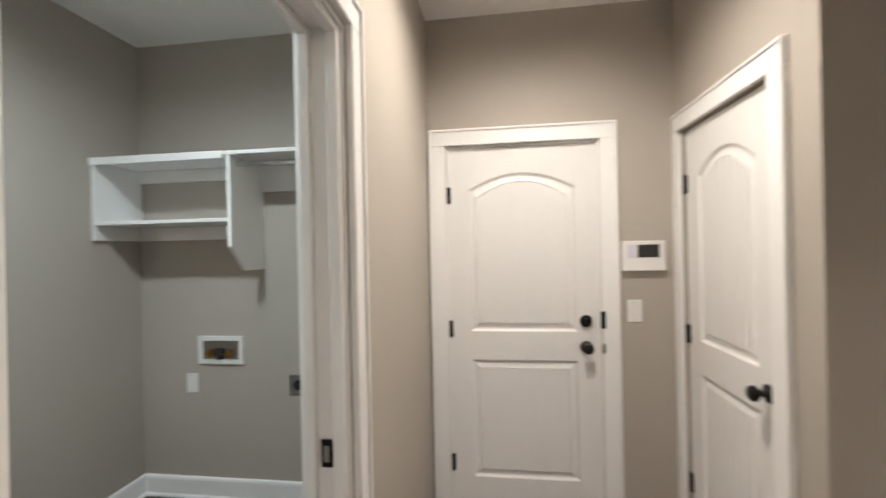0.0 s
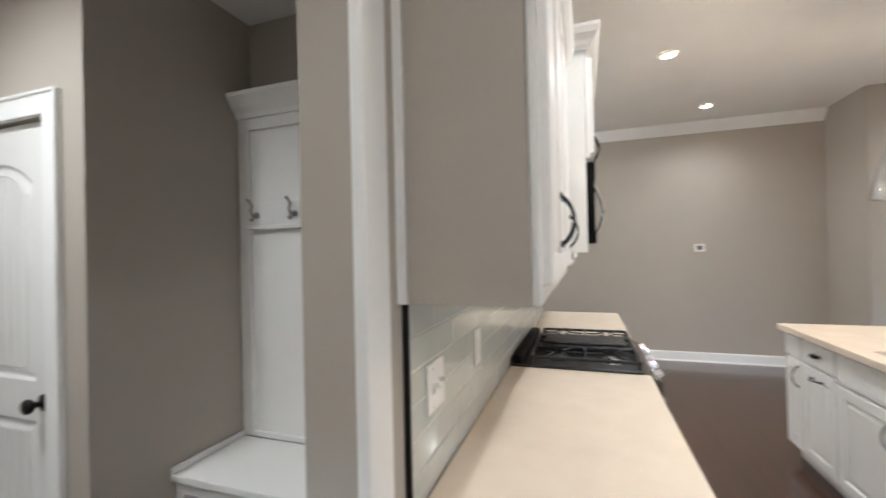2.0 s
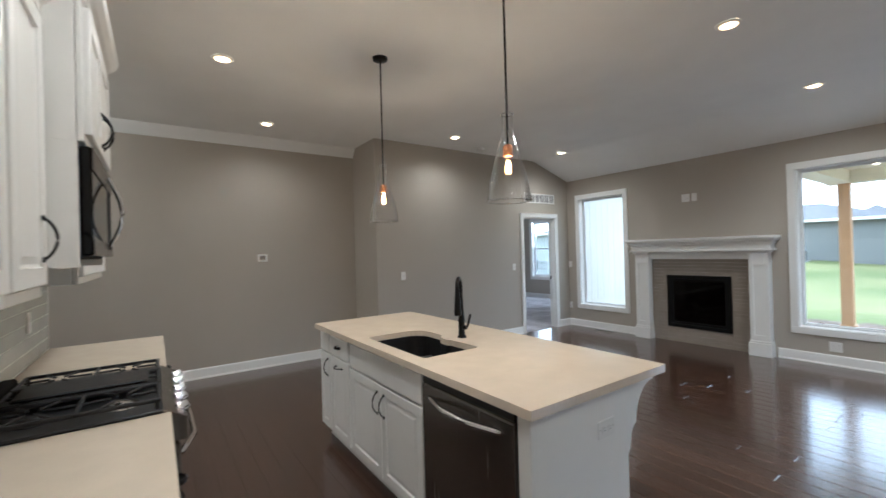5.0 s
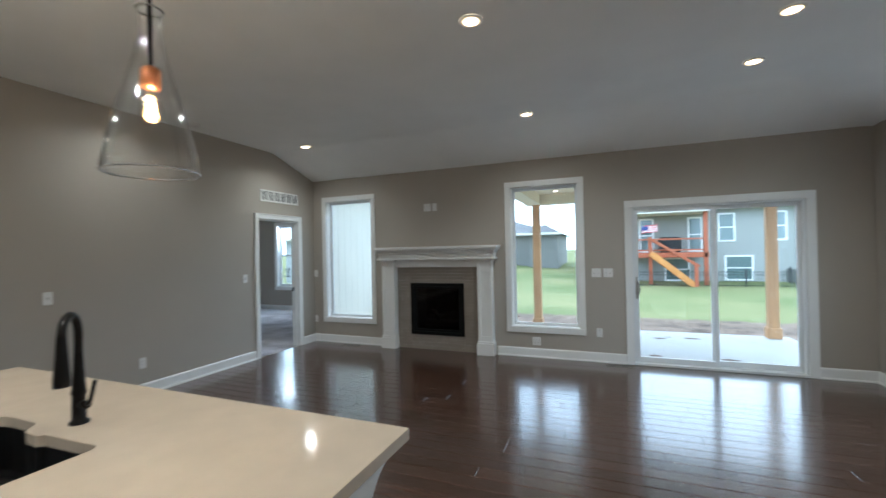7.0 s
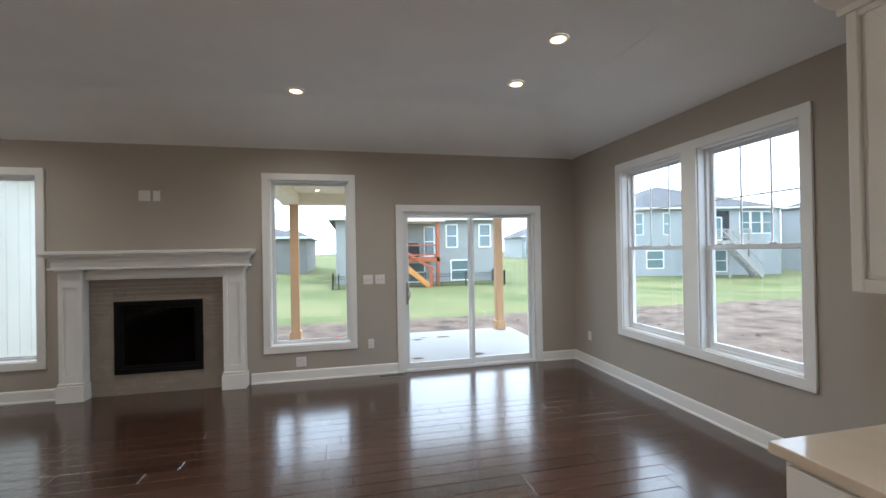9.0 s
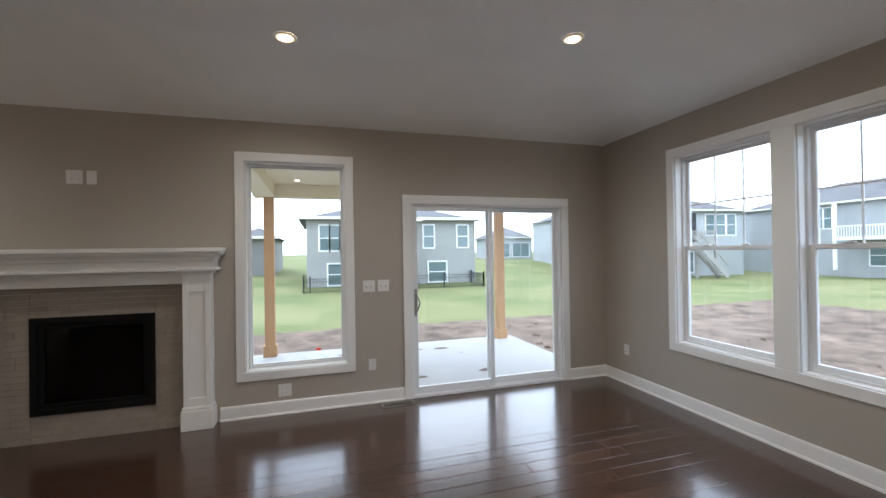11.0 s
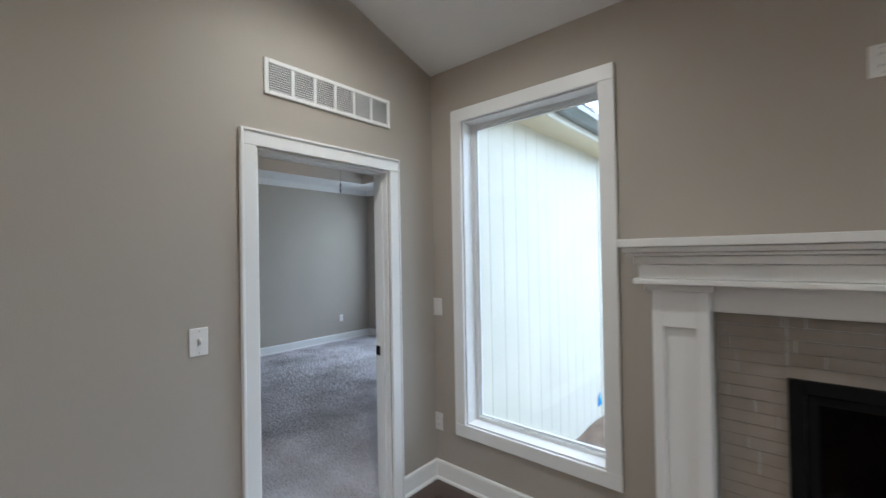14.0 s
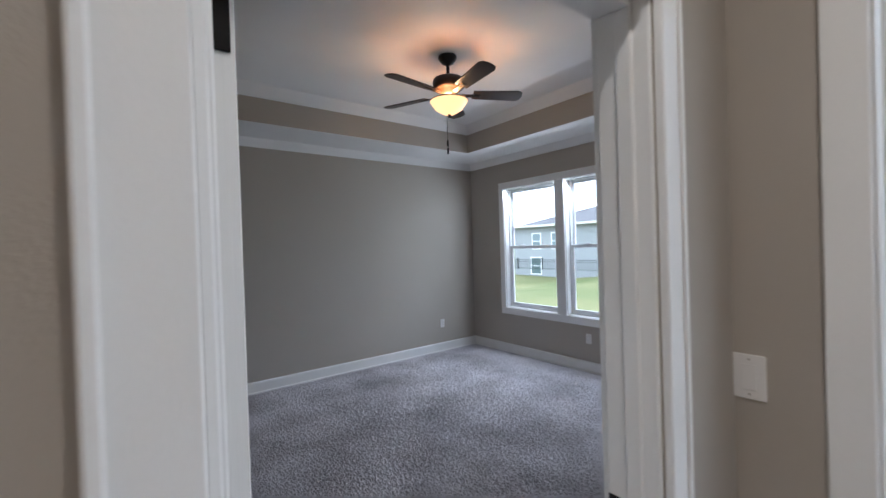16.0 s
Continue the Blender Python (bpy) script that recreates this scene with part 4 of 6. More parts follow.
def tops_with_sink():
    """The island top: a slab with a rounded two-bowl sink cut through it."""
    hole = []
    def arc(cx, cy, r, a0, a1, n=6):
        for i in range(n + 1):
            a = radians(a0 + (a1 - a0) * i / n)
            hole.append((cx + r * math.cos(a), cy + r * math.sin(a)))
    x0, x1, yf, yb, yb2 = 1.965, 2.68, -1.69, -2.11, -2.075
    arc(x0 + 0.03, yf - 0.03, 0.03, 180, 90)
    arc(x1 - 0.04, yf - 0.04, 0.04, 90, 0)
    arc(x1 - 0.12, yb + 0.12, 0.12, 0, -90)
    arc(2.42, yb + 0.06, 0.06, -90, -140)
    arc(2.33, -2.085, 0.03, 40, 90)
    arc(2.27, -2.08, 0.03, 90, 150)
    arc(x0 + 0.03, yb2 + 0.03, 0.03, -90, -180)
    outer = [(IX0, IY1), (IX1, IY1), (IX1, IY0), (IX0, IY0)]
    bm = bmesh.new()
    for z, flip in ((0.915, False), (0.878, True)):
        vo = [bm.verts.new((x, y, z)) for x, y in outer]
        vh = [bm.verts.new((x, y, z)) for x, y in hole]
        eo = [bm.edges.new((vo[i], vo[(i + 1) % 4])) for i in range(4)]
        eh = [bm.edges.new((vh[i], vh[(i + 1) % len(vh)])) for i in range(len(vh))]
        bmesh.ops.triangle_fill(bm, use_beauty=True, edges=eo + eh)
        if z > 0.9:
            to, th = vo, vh
        else:
            for a, b in ((to, vo), (th, vh)):
                for i in range(len(a)):
                    j = (i + 1) % len(a)
                    bm.faces.new((a[i], a[j], b[j], b[i]))
    bmesh.ops.recalc_face_normals(bm, faces=bm.faces)
    return bm, hole


bm, hole = tops_with_sink()
tagged(obj("island_countertop", bm, M["quartz"]), "cream quartz island countertop with a sink cut-out", "countertop")
t = thing("sink", (2.3, -1.9, 0.7), "black composite undermount sink with two bowls in the island", "sink")
bm = bmesh.new()
rows = [[bm.verts.new((2.3 + (x - 2.3) * s, -1.9 + (y + 1.9) * s, z)) for x, y in hole] for s, z in ((1.012, 0.8775), (0.985, 0.72), (0.93, 0.70))]
for a, b in zip(rows, rows[1:]):
    for i in range(len(a)):
        j = (i + 1) % len(a)
        bm.faces.new((a[i], a[j], b[j], b[i]))
bm.faces.new(rows[-1])
part("basin", bm, M["sink"], t)
part("divider", box(2.27, 2.3, -1.955, -1.71, 0.701, 0.83, bevel=0.01, seg=2), M["sink"], t)
for dx in (2.1, 2.48):
    bm = bmesh.new()
    lathe(bm, pose(dx, -1.86, 0.701), [(0.0, 0.002), (0.03, 0.002), (0.042, 0.004), (0.045, 0.0)], 20)
    part("drain", bm, M["black"], t, smooth=True)

t = thing("kitchen_faucet", (2.25, -2.165, 0.915), "oil-rubbed bronze pull-down faucet standing on the island", "faucet")
bm = bmesh.new()
lathe(bm, pose(2.25, -2.165, 0.915), [(0.03, 0), (0.03, 0.008), (0.022, 0.016), (0.02, 0.1), (0.024, 0.108), (0.021, 0.12), (0.0155, 0.2), (0.0135, 0.25)], 20)
part("body", bm, M["black"], t, smooth=True)
bm = bmesh.new()
ux, uy = -0.66, 0.75
arc = [(2.25, -2.165, 1.16)] + [(2.25 + ux * 0.055 * (1 - math.cos(radians(a))), -2.165 + uy * 0.055 * (1 - math.cos(radians(a))), 1.235 + 0.07 * math.sin(radians(a))) for a in range(0, 181, 15)]
tube(bm, arc, 0.0135, 12)
part("spout", bm, M["black"], t, smooth=True)
bm = bmesh.new()
lathe(bm, pose(2.25 + ux * 0.11, -2.165 + uy * 0.11, 1.075), [(0.0, 0), (0.023, 0.0), (0.024, 0.02), (0.018, 0.1), (0.014, 0.165)], 16)
part("spray_head", bm, M["black"], t, smooth=True)
bm = bmesh.new()
cyl(bm, pose(2.25, -2.165, 0.985, 0, -90), 0.013, 0.05, 12)
tube(bm, [(2.205, -2.165, 0.985), (2.185, -2.165, 1.0), (2.165, -2.165, 1.05), (2.155, -2.165, 1.075)], 0.007, 8)
part("lever", bm, M["black"], t, smooth=True)

gi = "island cabinets"
FY = -1.645


def island_unit(x1, w, fronts, label, body_top=0.877):
    # these fronts face +y, so local x runs towards -x
    return cabinet("island_cabinet", (x1, FY, 180), w, 0.58, 0.1, body_top, fronts, label, gi, toe=True)


island_unit(3.46, 0.225, [("drawer", 0.012, 0.213, 0.72, 0.86, None), ("door", 0.012, 0.213, 0.12, 0.705, (0.18, 0.6, "v"))], "narrow white island cabinet with a drawer over a door")
island_unit(3.233, 0.38, [("drawer", 0.012, 0.368, 0.72, 0.86, (0.19, 0.79, "c")), ("door", 0.012, 0.368, 0.12, 0.705, (0.19, 0.645, "h"))], "white island cabinet with a cup-pull drawer over a door")
island_unit(2.851, 0.97, [("drawer", 0.012, 0.958, 0.70, 0.86, None), ("door", 0.012, 0.481, 0.12, 0.685, (0.44, 0.57, "v")), ("door", 0.489, 0.958, 0.12, 0.685, (0.53, 0.57, "v"))],
            "white sink-base island cabinet with two doors and a false front", body_top=0.69)
t = thing("dishwasher", (1.54, -1.9, 0), "dark stainless dishwasher with a bowed handle in the island", "dishwasher")
part("tub", box(1.218, 1.872, -2.21, -1.655, 0.1, 0.873), M["firebox"], t)
part("door", box(1.226, 1.866, -1.653, -1.612, 0.105, 0.83, bevel=0.006), M["steel"], t)
part("control_edge", box(1.226, 1.866, -1.653, -1.618, 0.832, 0.87, bevel=0.004), M["sink"], t)
bm = bmesh.new()
tube(bm, [(1.29 + 0.51 * i / 14, -1.612 + 0.05 * min(1, 3 * min(i, 14 - i) / 14), 0.775) for i in range(15)], 0.011, 10)
part("handle", bm, M["chrome"], t, "bowed stainless handle", smooth=True)
part("toe_panel", box(1.222, 1.87, -1.72, -1.69, 0.0, 0.1), M["sink"], t)
t = thing("island_end_panel", (1.17, -1.95, 0), "white island end panel with corbel and outlet beside the dishwasher", "cabinet panel")
part("panel", box(1.15, 1.217, -2.24, -1.625, 0.0, 0.877, bevel=0.002), M["cab"], t)
part("base_strip", box(1.142, 1.15, -2.24, -1.625, 0.0, 0.09, bevel=0.002), M["cab"], t)
t2 = thing("island_back_panel", (2.3, -2.22, 0), "white panelled back of the island", "cabinet panel")
part("panel", box(1.218, 3.46, -2.24, -2.226, 0.0, 0.877, bevel=0.002), M["cab"], t2)
for cx in (1.152, 2.28, 3.41):
    c = thing("corbel", (cx, -2.24, 0.6), "white scrolled corbel under the island overhang", "corbel", "island corbels")
    prof = [(0, 0.877), (0.22, 0.877), (0.22, 0.85)] + [(0.22 - 0.15 * math.sin(radians(a)) - 0.0, 0.85 - 0.17 * (1 - math.cos(radians(a)))) for a in range(10, 91, 10)]
    prof += [(0.07 - 0.05 * math.sin(radians(a)), 0.68 - 0.1 * (1 - math.cos(radians(a)))) for a in range(10, 91, 10)] + [(0, 0.56)]
    # local x is turned to run towards -y
    part("bracket", prism(bmesh.new(), pose(cx, -2.241, 0) @ Matrix(((0, 1, 0, 0), (-1, 0, 0, 0), (0, 0, 1, 0), (0, 0, 0, 1))), prof, 0.05), M["cab"], c)

# buffet run opposite
t = cabinet("buffet_cabinet", (-0.42, -2.915, 90), 1.2, 0.6, 0.1, 0.877, [("drawer", 0.02, 0.58, 0.72, 0.86, None), ("drawer", 0.6, 1.18, 0.72, 0.86, None), ("door", 0.02, 0.58, 0.12, 0.705, None), ("door", 0.6, 1.18, 0.12, 0.705, None)],
            "white buffet base cabinet with drawers over doors", toe=True)
tagged(obj("buffet_countertop", box(-1.028, -0.385, -2.937, -1.7, 0.878, 0.915, bevel=0.004, seg=2), M["quartz"]), "cream quartz buffet countertop with eased edges", "countertop")
t = cabinet("upper_buffet_cabinet", (-0.66, -2.88, 90), 1.18, 0.37, 1.36, 2.21, [("door", 0.06, 0.56, 1.41, 2.17, None), ("door", 0.6, 1.12, 1.41, 2.17, None)], "white upper cabinet with raised-panel doors over the buffet", frame=0.03)
cab_crown("crown", [(-1.03, -2.88), (-0.642, -2.88), (-0.642, -1.7)], 2.20, "", t)
# ---- living room ----
FC = 2.924                                        # middle of the fireplace
t = thing("fireplace_mantel", (FC, YS, 0), "white painted mantelpiece with panelled legs and a moulded shelf", "mantel")


def mould_step(z0, z1, out, half):
    return box(FC - half, FC + half, YS, YS + out, z0, z1, bevel=0.004, seg=2)


shelf = part("shelf", mould_step(1.535, 1.572, 0.235, 0.998), M["white"], t)
for z0, z1, o, h in ((1.512, 1.534, 0.222, 0.985), (1.497, 1.511, 0.205, 0.968), (1.462, 1.496, 0.18, 0.945), (1.40, 1.461, 0.165, 0.93), (1.375, 1.399, 0.185, 0.95)):
    part("shelf_moulding", mould_step(z0, z1, o, h), M["white"], shelf)
part("frieze", box(FC - 0.7, FC + 0.7, YS, YS + 0.07, 1.26, 1.374, bevel=0.003), M["white"], t)
for s in (-1, 1):
    xa, xb = sorted((FC + s * 0.665, FC + s * 0.90))
    leg = part("leg", box(xa + 0.01, xb - 0.01, YS, YS + 0.105, 0.2, 1.345, bevel=0.002), M["white"], t)
    part("capital", box(xa - 0.012, xb + 0.012, YS, YS + 0.145, 1.346, 1.374, bevel=0.006, seg=2), M["white"], leg)
    for r in ((xa + 0.01, xa + 0.055, 0.2, 1.345), (xb - 0.055, xb - 0.01, 0.2, 1.345), (xa + 0.055, xb - 0.055, 1.19, 1.345), (xa + 0.055, xb - 0.055, 0.2, 0.27)):
        part("stile", box(r[0], r[1], YS + 0.105, YS + 0.125, r[2], r[3], bevel=0.002), M["white"], leg)
    part("plinth", box(xa - 0.008, xb + 0.008, YS, YS + 0.15, 0.0, 0.17, bevel=0.004), M["white"], leg)
    part("plinth_cap", box(xa - 0.002, xb + 0.002, YS, YS + 0.14, 0.171, 0.2, bevel=0.012, seg=3), M["white"], leg)

t = thing("fireplace_insert", (FC, YS, 0), "black gas fireplace insert with dark glass, unlit", "fireplace")
part("frame", ring(bmesh.new(), "x", YS + 0.001, YS + 0.032, FC - 0.436, FC + 0.436, 0.225, 1.016, 0.05), M["firebox"], t)
part("inner_frame", ring(bmesh.new(), "x", YS - 0.02, YS + 0.018, FC - 0.384, FC + 0.384, 0.277, 0.964, 0.035), M["firebox"], t)
part("glass", box(FC - 0.35, FC + 0.35, YS - 0.004, YS + 0.001, 0.31, 0.93), M["smoke"], t, "smoked glass front")
bm = bmesh.new()
bx(bm, FC - 0.4, FC + 0.4, -7.56, -7.54, 0.24, 1.0)
bx(bm, FC - 0.42, FC - 0.4, -7.56, -7.225, 0.24, 1.0)
bx(bm, FC + 0.4, FC + 0.42, -7.56, -7.225, 0.24, 1.0)
bx(bm, FC - 0.4, FC + 0.4, -7.54, -7.225, 0.24, 0.272)
bx(bm, FC - 0.4, FC + 0.4, -7.54, -7.225, 0.97, 1.0)
part("firebox_lining", bm, M["firebox"], t)
part("burner_tray", box(FC - 0.32, FC + 0.32, -7.45, -7.12, 0.277, 0.36, bevel=0.01), M["firebox"], t)
for lx0, ly0, lz0, lx1, ly1, lz1, lr in ((-0.3, -7.4, 0.42, 0.28, -7.38, 0.43, 0.055), (-0.26, -7.2, 0.4, 0.24, -7.22, 0.4, 0.05), (-0.2, -7.42, 0.52, 0.05, -7.16, 0.46, 0.042), (0.22, -7.42, 0.53, 0.0, -7.15, 0.47, 0.04)):
    pts = [(FC + lx0 + (lx1 - lx0) * k / 8, ly0 + (ly1 - ly0) * k / 8 + 0.008 * math.sin(2.3 * k), lz0 + (lz1 - lz0) * k / 8 + 0.006 * math.cos(3 * k)) for k in range(9)]
    part("ceramic_log", tube(bmesh.new(), pts, lr, 10), M["log"], t, "grey-brown ceramic log", smooth=True)

t = thing("fireplace_surround", (FC, YS, 0), "taupe stacked strip tile surround on a grey backing", "tile surround")
part("backing", ring(bmesh.new(), "x", YS, YS + 0.008, FC - 0.665, FC + 0.665, 0.0, 1.26, 0.2, 0.224), M["grout"], t)
rng = random.Random(5)


def strip_tiles(x0, x1, z0, z1):
    nz = max(1, round((z1 - z0) / 0.05))
    hz = (z1 - z0) / nz
    for k in range(nz):
        x = x0 - rng.uniform(0, 0.25)
        while x < x1:
            w = rng.choice((0.15, 0.2, 0.3, 0.3))
            a, b = max(x, x0) + 0.001, min(x + w, x1) - 0.001
            if b - a > 0.01:
                p = rng.uniform(0.013, 0.017)
                part("tile", box(a, b, YS + 0.006, YS + p, z0 + k * hz + 0.001, z0 + (k + 1) * hz - 0.001), M["hearth"], t)
            x += w


strip_tiles(FC - 0.665, FC - 0.436, 0.0, 1.26)
strip_tiles(FC + 0.436, FC + 0.665, 0.0, 1.26)
strip_tiles(FC - 0.436, FC + 0.436, 1.016, 1.26)
strip_tiles(FC - 0.436, FC + 0.436, 0.0, 0.225)


# ---- plates, vents, sensors ----
def plate(kind, at, turn, label="", lying=False):
    """A wall plate at the pose (x, y, z, turn); local -y is out of the wall."""
    cat_ = {"toggle": "light switch", "rocker": "light switch", "outlet": "outlet", "blank": "cover plate", "duo": "light switch", "data": "outlet"}[kind]
    t = thing({"toggle": "light_switch", "rocker": "light_switch", "duo": "light_switch", "outlet": "outlet", "data": "outlet", "blank": "cover_plate"}[kind], (*at, 0, 0, turn),
              label or {"toggle": "white toggle light switch on the wall", "rocker": "white rocker light switch on the wall", "outlet": "white duplex outlet on the wall",
                        "duo": "white double light switch on the wall", "blank": "white blank cover plate on the wall", "data": "white wide outlet plate on the wall"}[kind], cat_)
    if lying:
        t.matrix_basis = t.matrix_basis @ pose(0, 0, 0, 0, 90)
    m = t.matrix_basis
    w = 0.058 if kind in ("duo", "data") else 0.036
    bm = box(-w, w, -0.006, 0, -0.058, 0.058, bevel=0.003, seg=2)
    bm.transform(m)
    p = part("cover", bm, M["plate"], t)

    def bit(nm, x0, x1, y0, y1, z0, z1, material=M["plate"], rx=0, bevel=0.001):
        b = box(x0, x1, y0, y1, z0, z1, bevel=bevel)
        b.transform(m)
        part(nm, b, material, p)

    cols = (-0.023, 0.023) if kind in ("duo", "data") else (0.0,)
    for c in cols:
        if kind in ("toggle", "duo"):
            bit("toggle_slot", c - 0.0075, c + 0.0075, -0.0085, -0.006, -0.016, 0.016, M["plate"])
            # darker grey inlay in for the shade round the toggle
            bit("toggle_recess", c - 0.0055, c + 0.0055, -0.0088, -0.0084, -0.013, 0.013, M["nickel"], bevel=0)
            b = box(c - 0.005, c + 0.005, -0.026, -0.004, -0.002, 0.01, bevel=0.0015)
            b.transform(m @ pose(0, 0, 0, -18))
            part("toggle", b, M["plate"], p)
        elif kind == "rocker":
            bit("rocker", c - 0.016, c + 0.016, -0.009, -0.006, -0.033, 0.033)
        elif kind in ("outlet", "data"):
            for z in (-0.02, 0.02):
                bit("receptacle", c - 0.016, c + 0.016, -0.0085, -0.006, z - 0.014, z + 0.014)
                for sx in (-0.006, 0.005):
                    bit("slot", c + sx, c + sx + 0.002, -0.0088, -0.0084, z - 0.004, z + 0.006, M["slot"], bevel=0)
    for z in (-0.045, 0.045):
        b = bmesh.new()
        cyl(b, m @ pose(cols[0], -0.0055, z, 90), 0.003, 0.0012, 8)
        part("screw", b, M["nickel"], p)
    return t


# turns: 180 on walls whose room lies to +y, -90 to -x, 90 to +x, 0 to -y
plate("toggle", (XE, -5.6, 1.172), -90)
plate("toggle", (XE, -3.411, 1.143), -90)
plate("outlet", (XE, -4.22, 0.35), -90)
plate("rocker", (5.185, YS, 1.162), 180)
plate("outlet", (5.195, YS, 0.385), 180)
plate("data", (3.06, YS, 2.175), 180, label="white wide outlet plate high above the mantel")
plate("blank", (2.94, YS, 2.175), 180, label="white blank plate beside the outlet above the mantel")
plate("duo", (0.645, YS, 1.172), 180)
plate("duo", (0.5, YS, 1.172), 180)
plate("data", (1.442, YS, 0.223), 180)
plate("outlet", (0.621, YS, 0.385), 180)
plate("outlet", (XW, -6.72, 0.381), 90)
plate("duo", (0.892, YK - 0.0135, 1.153), 0, label="white double switch plate on the grey tile backsplash")
plate("rocker", (1.307, YK - 0.0135, 1.153), 0, label="white switch plate on the grey tile backsplash")
plate("outlet", (3.27, YK - 0.0135, 1.15), 0, label="white outlet on the grey tile backsplash")
plate("outlet", (1.15, -2.075, 0.72), -90, label="white outlet plate set sideways on the island end panel", lying=True)
plate("rocker", (0.722, 2.36, 1.12), 0)
plate("blank", (-1.824, 2.36, 0.69), 0)
plate("outlet", (BX, -9.37, 0.4), -90)
plate("outlet", (7.58, BY, 0.39), 180)

t = thing("thermostat", (XF, -1.7, 1.46), "small white thermostat with a grey screen on the wall", "thermostat")
part("case", box(XF - 0.022, XF, -1.76, -1.64, 1.405, 1.505, bevel=0.006, seg=2), M["plate"], t)
part("screen", box(XF - 0.0235, XF - 0.0222, -1.735, -1.665, 1.43, 1.485), M["steel"], t)
t = thing("alarm_keypad", (0.766, 2.36, 1.407), "white alarm keypad with a dark screen on the wall", "keypad")
part("case", box(0.659, 0.874, 2.333, 2.36, 1.33, 1.486, bevel=0.005, seg=2), M["plate"], t)
part("screen", box(0.735, 0.84, 2.3305, 2.3325, 1.40, 1.466), M["screen"], t, "dark display")
part("speaker_strip", box(0.685, 0.725, 2.3305, 2.3325, 1.40, 1.466), mat("pale_lilac_plastic", (0.62, 0.6, 0.68), 0.4, vary=0.02), t)

t = thing("return_air_grille", (XE, -6.285, 2.38), "white six-bay return air grille above the doorway", "air vent")
part("frame", ring(bmesh.new(), "y", XE - 0.012, XE, -6.68, -5.89, 2.297, 2.47, 0.022), M["white"], t)
part("backing", box(XE - 0.001, XE + 0.0, -6.66, -5.91, 2.315, 2.45), M["slot"], t)
for i in range(1, 6):
    y = -6.658 + 0.746 * i / 6
    part("divider", box(XE - 0.011, XE - 0.002, y - 0.008, y + 0.008, 2.319, 2.448), M["white"], t)
for k in range(11):
    z = 2.325 + k * 0.0115
    bm = box(XE - 0.009, XE - 0.003, -6.655, -5.915, z - 0.002, z + 0.002)
    part("slat", bm, M["white"], t)

for vx, vy, ang in ((4.42, -6.95, 0), (0.385, -6.955, 0)):
    t = thing("floor_register", (vx, vy, 0.0), "dark bronze floor vent register set in the wood floor", "floor vent")
    part("frame", box(vx - 0.165, vx + 0.165, vy - 0.06, vy + 0.06, 0.001, 0.005, bevel=0.001), M["nickel"], t)
    part("grille", box(vx - 0.14, vx + 0.14, vy - 0.04, vy + 0.04, 0.0055, 0.0065), M["slot"], t)
    for k in range(12):
        part("louver", box(vx - 0.13 + k * 0.0225, vx - 0.122 + k * 0.0225, vy - 0.038, vy + 0.038, 0.0067, 0.009), M["nickel"], t)

# ---- ceiling lights ----
# one fixture per lamp, including the two unseen added ones
for cx, cy in CANS:
    z = ceiling_z(cy)
    tilt = 0 if cy > -6.15 else 18
    t = thing("recessed_light", (cx, cy, z), "round white recessed ceiling light, lit warm", "ceiling light", "recessed ceiling lights")
    bm = bmesh.new()
    lathe(bm, pose(cx, cy, z - 0.001), [(0.056, -0.004), (0.062, -0.008), (0.078, -0.006), (0.08, 0.0)], 32)
    part("trim_ring", bm, M["white"], t, smooth=True)
    bm = bmesh.new()
    cyl(bm, pose(cx, cy, z - 0.0065), 0.057, 0.004, 32)
    diffuser = part("diffuser", bm, M["can"], t, "glowing diffuser")
    # glowing ring that imitates the warm halo round the light
    bm = bmesh.new()
    lathe(bm, pose(cx, cy, z - 0.001), [(0.044, -0.0065), (0.046, -0.0085), (0.0575, -0.008), (0.059, -0.005)], 32)
    part("diffuser_edge", bm, M["canhalo"], diffuser, "glowing amber ring in for the light's halo", smooth=True)
t = thing("smoke_detector", (4.955, -4.677, FLAT), "round white smoke detector on the ceiling", "smoke detector")
bm = bmesh.new()
lathe(bm, pose(4.955, -4.677, FLAT, 180), [(0.065, 0), (0.065, 0.015), (0.055, 0.03), (0.03, 0.035), (0, 0.035)], 28)
part("case", bm, M["plate"], t, smooth=True)

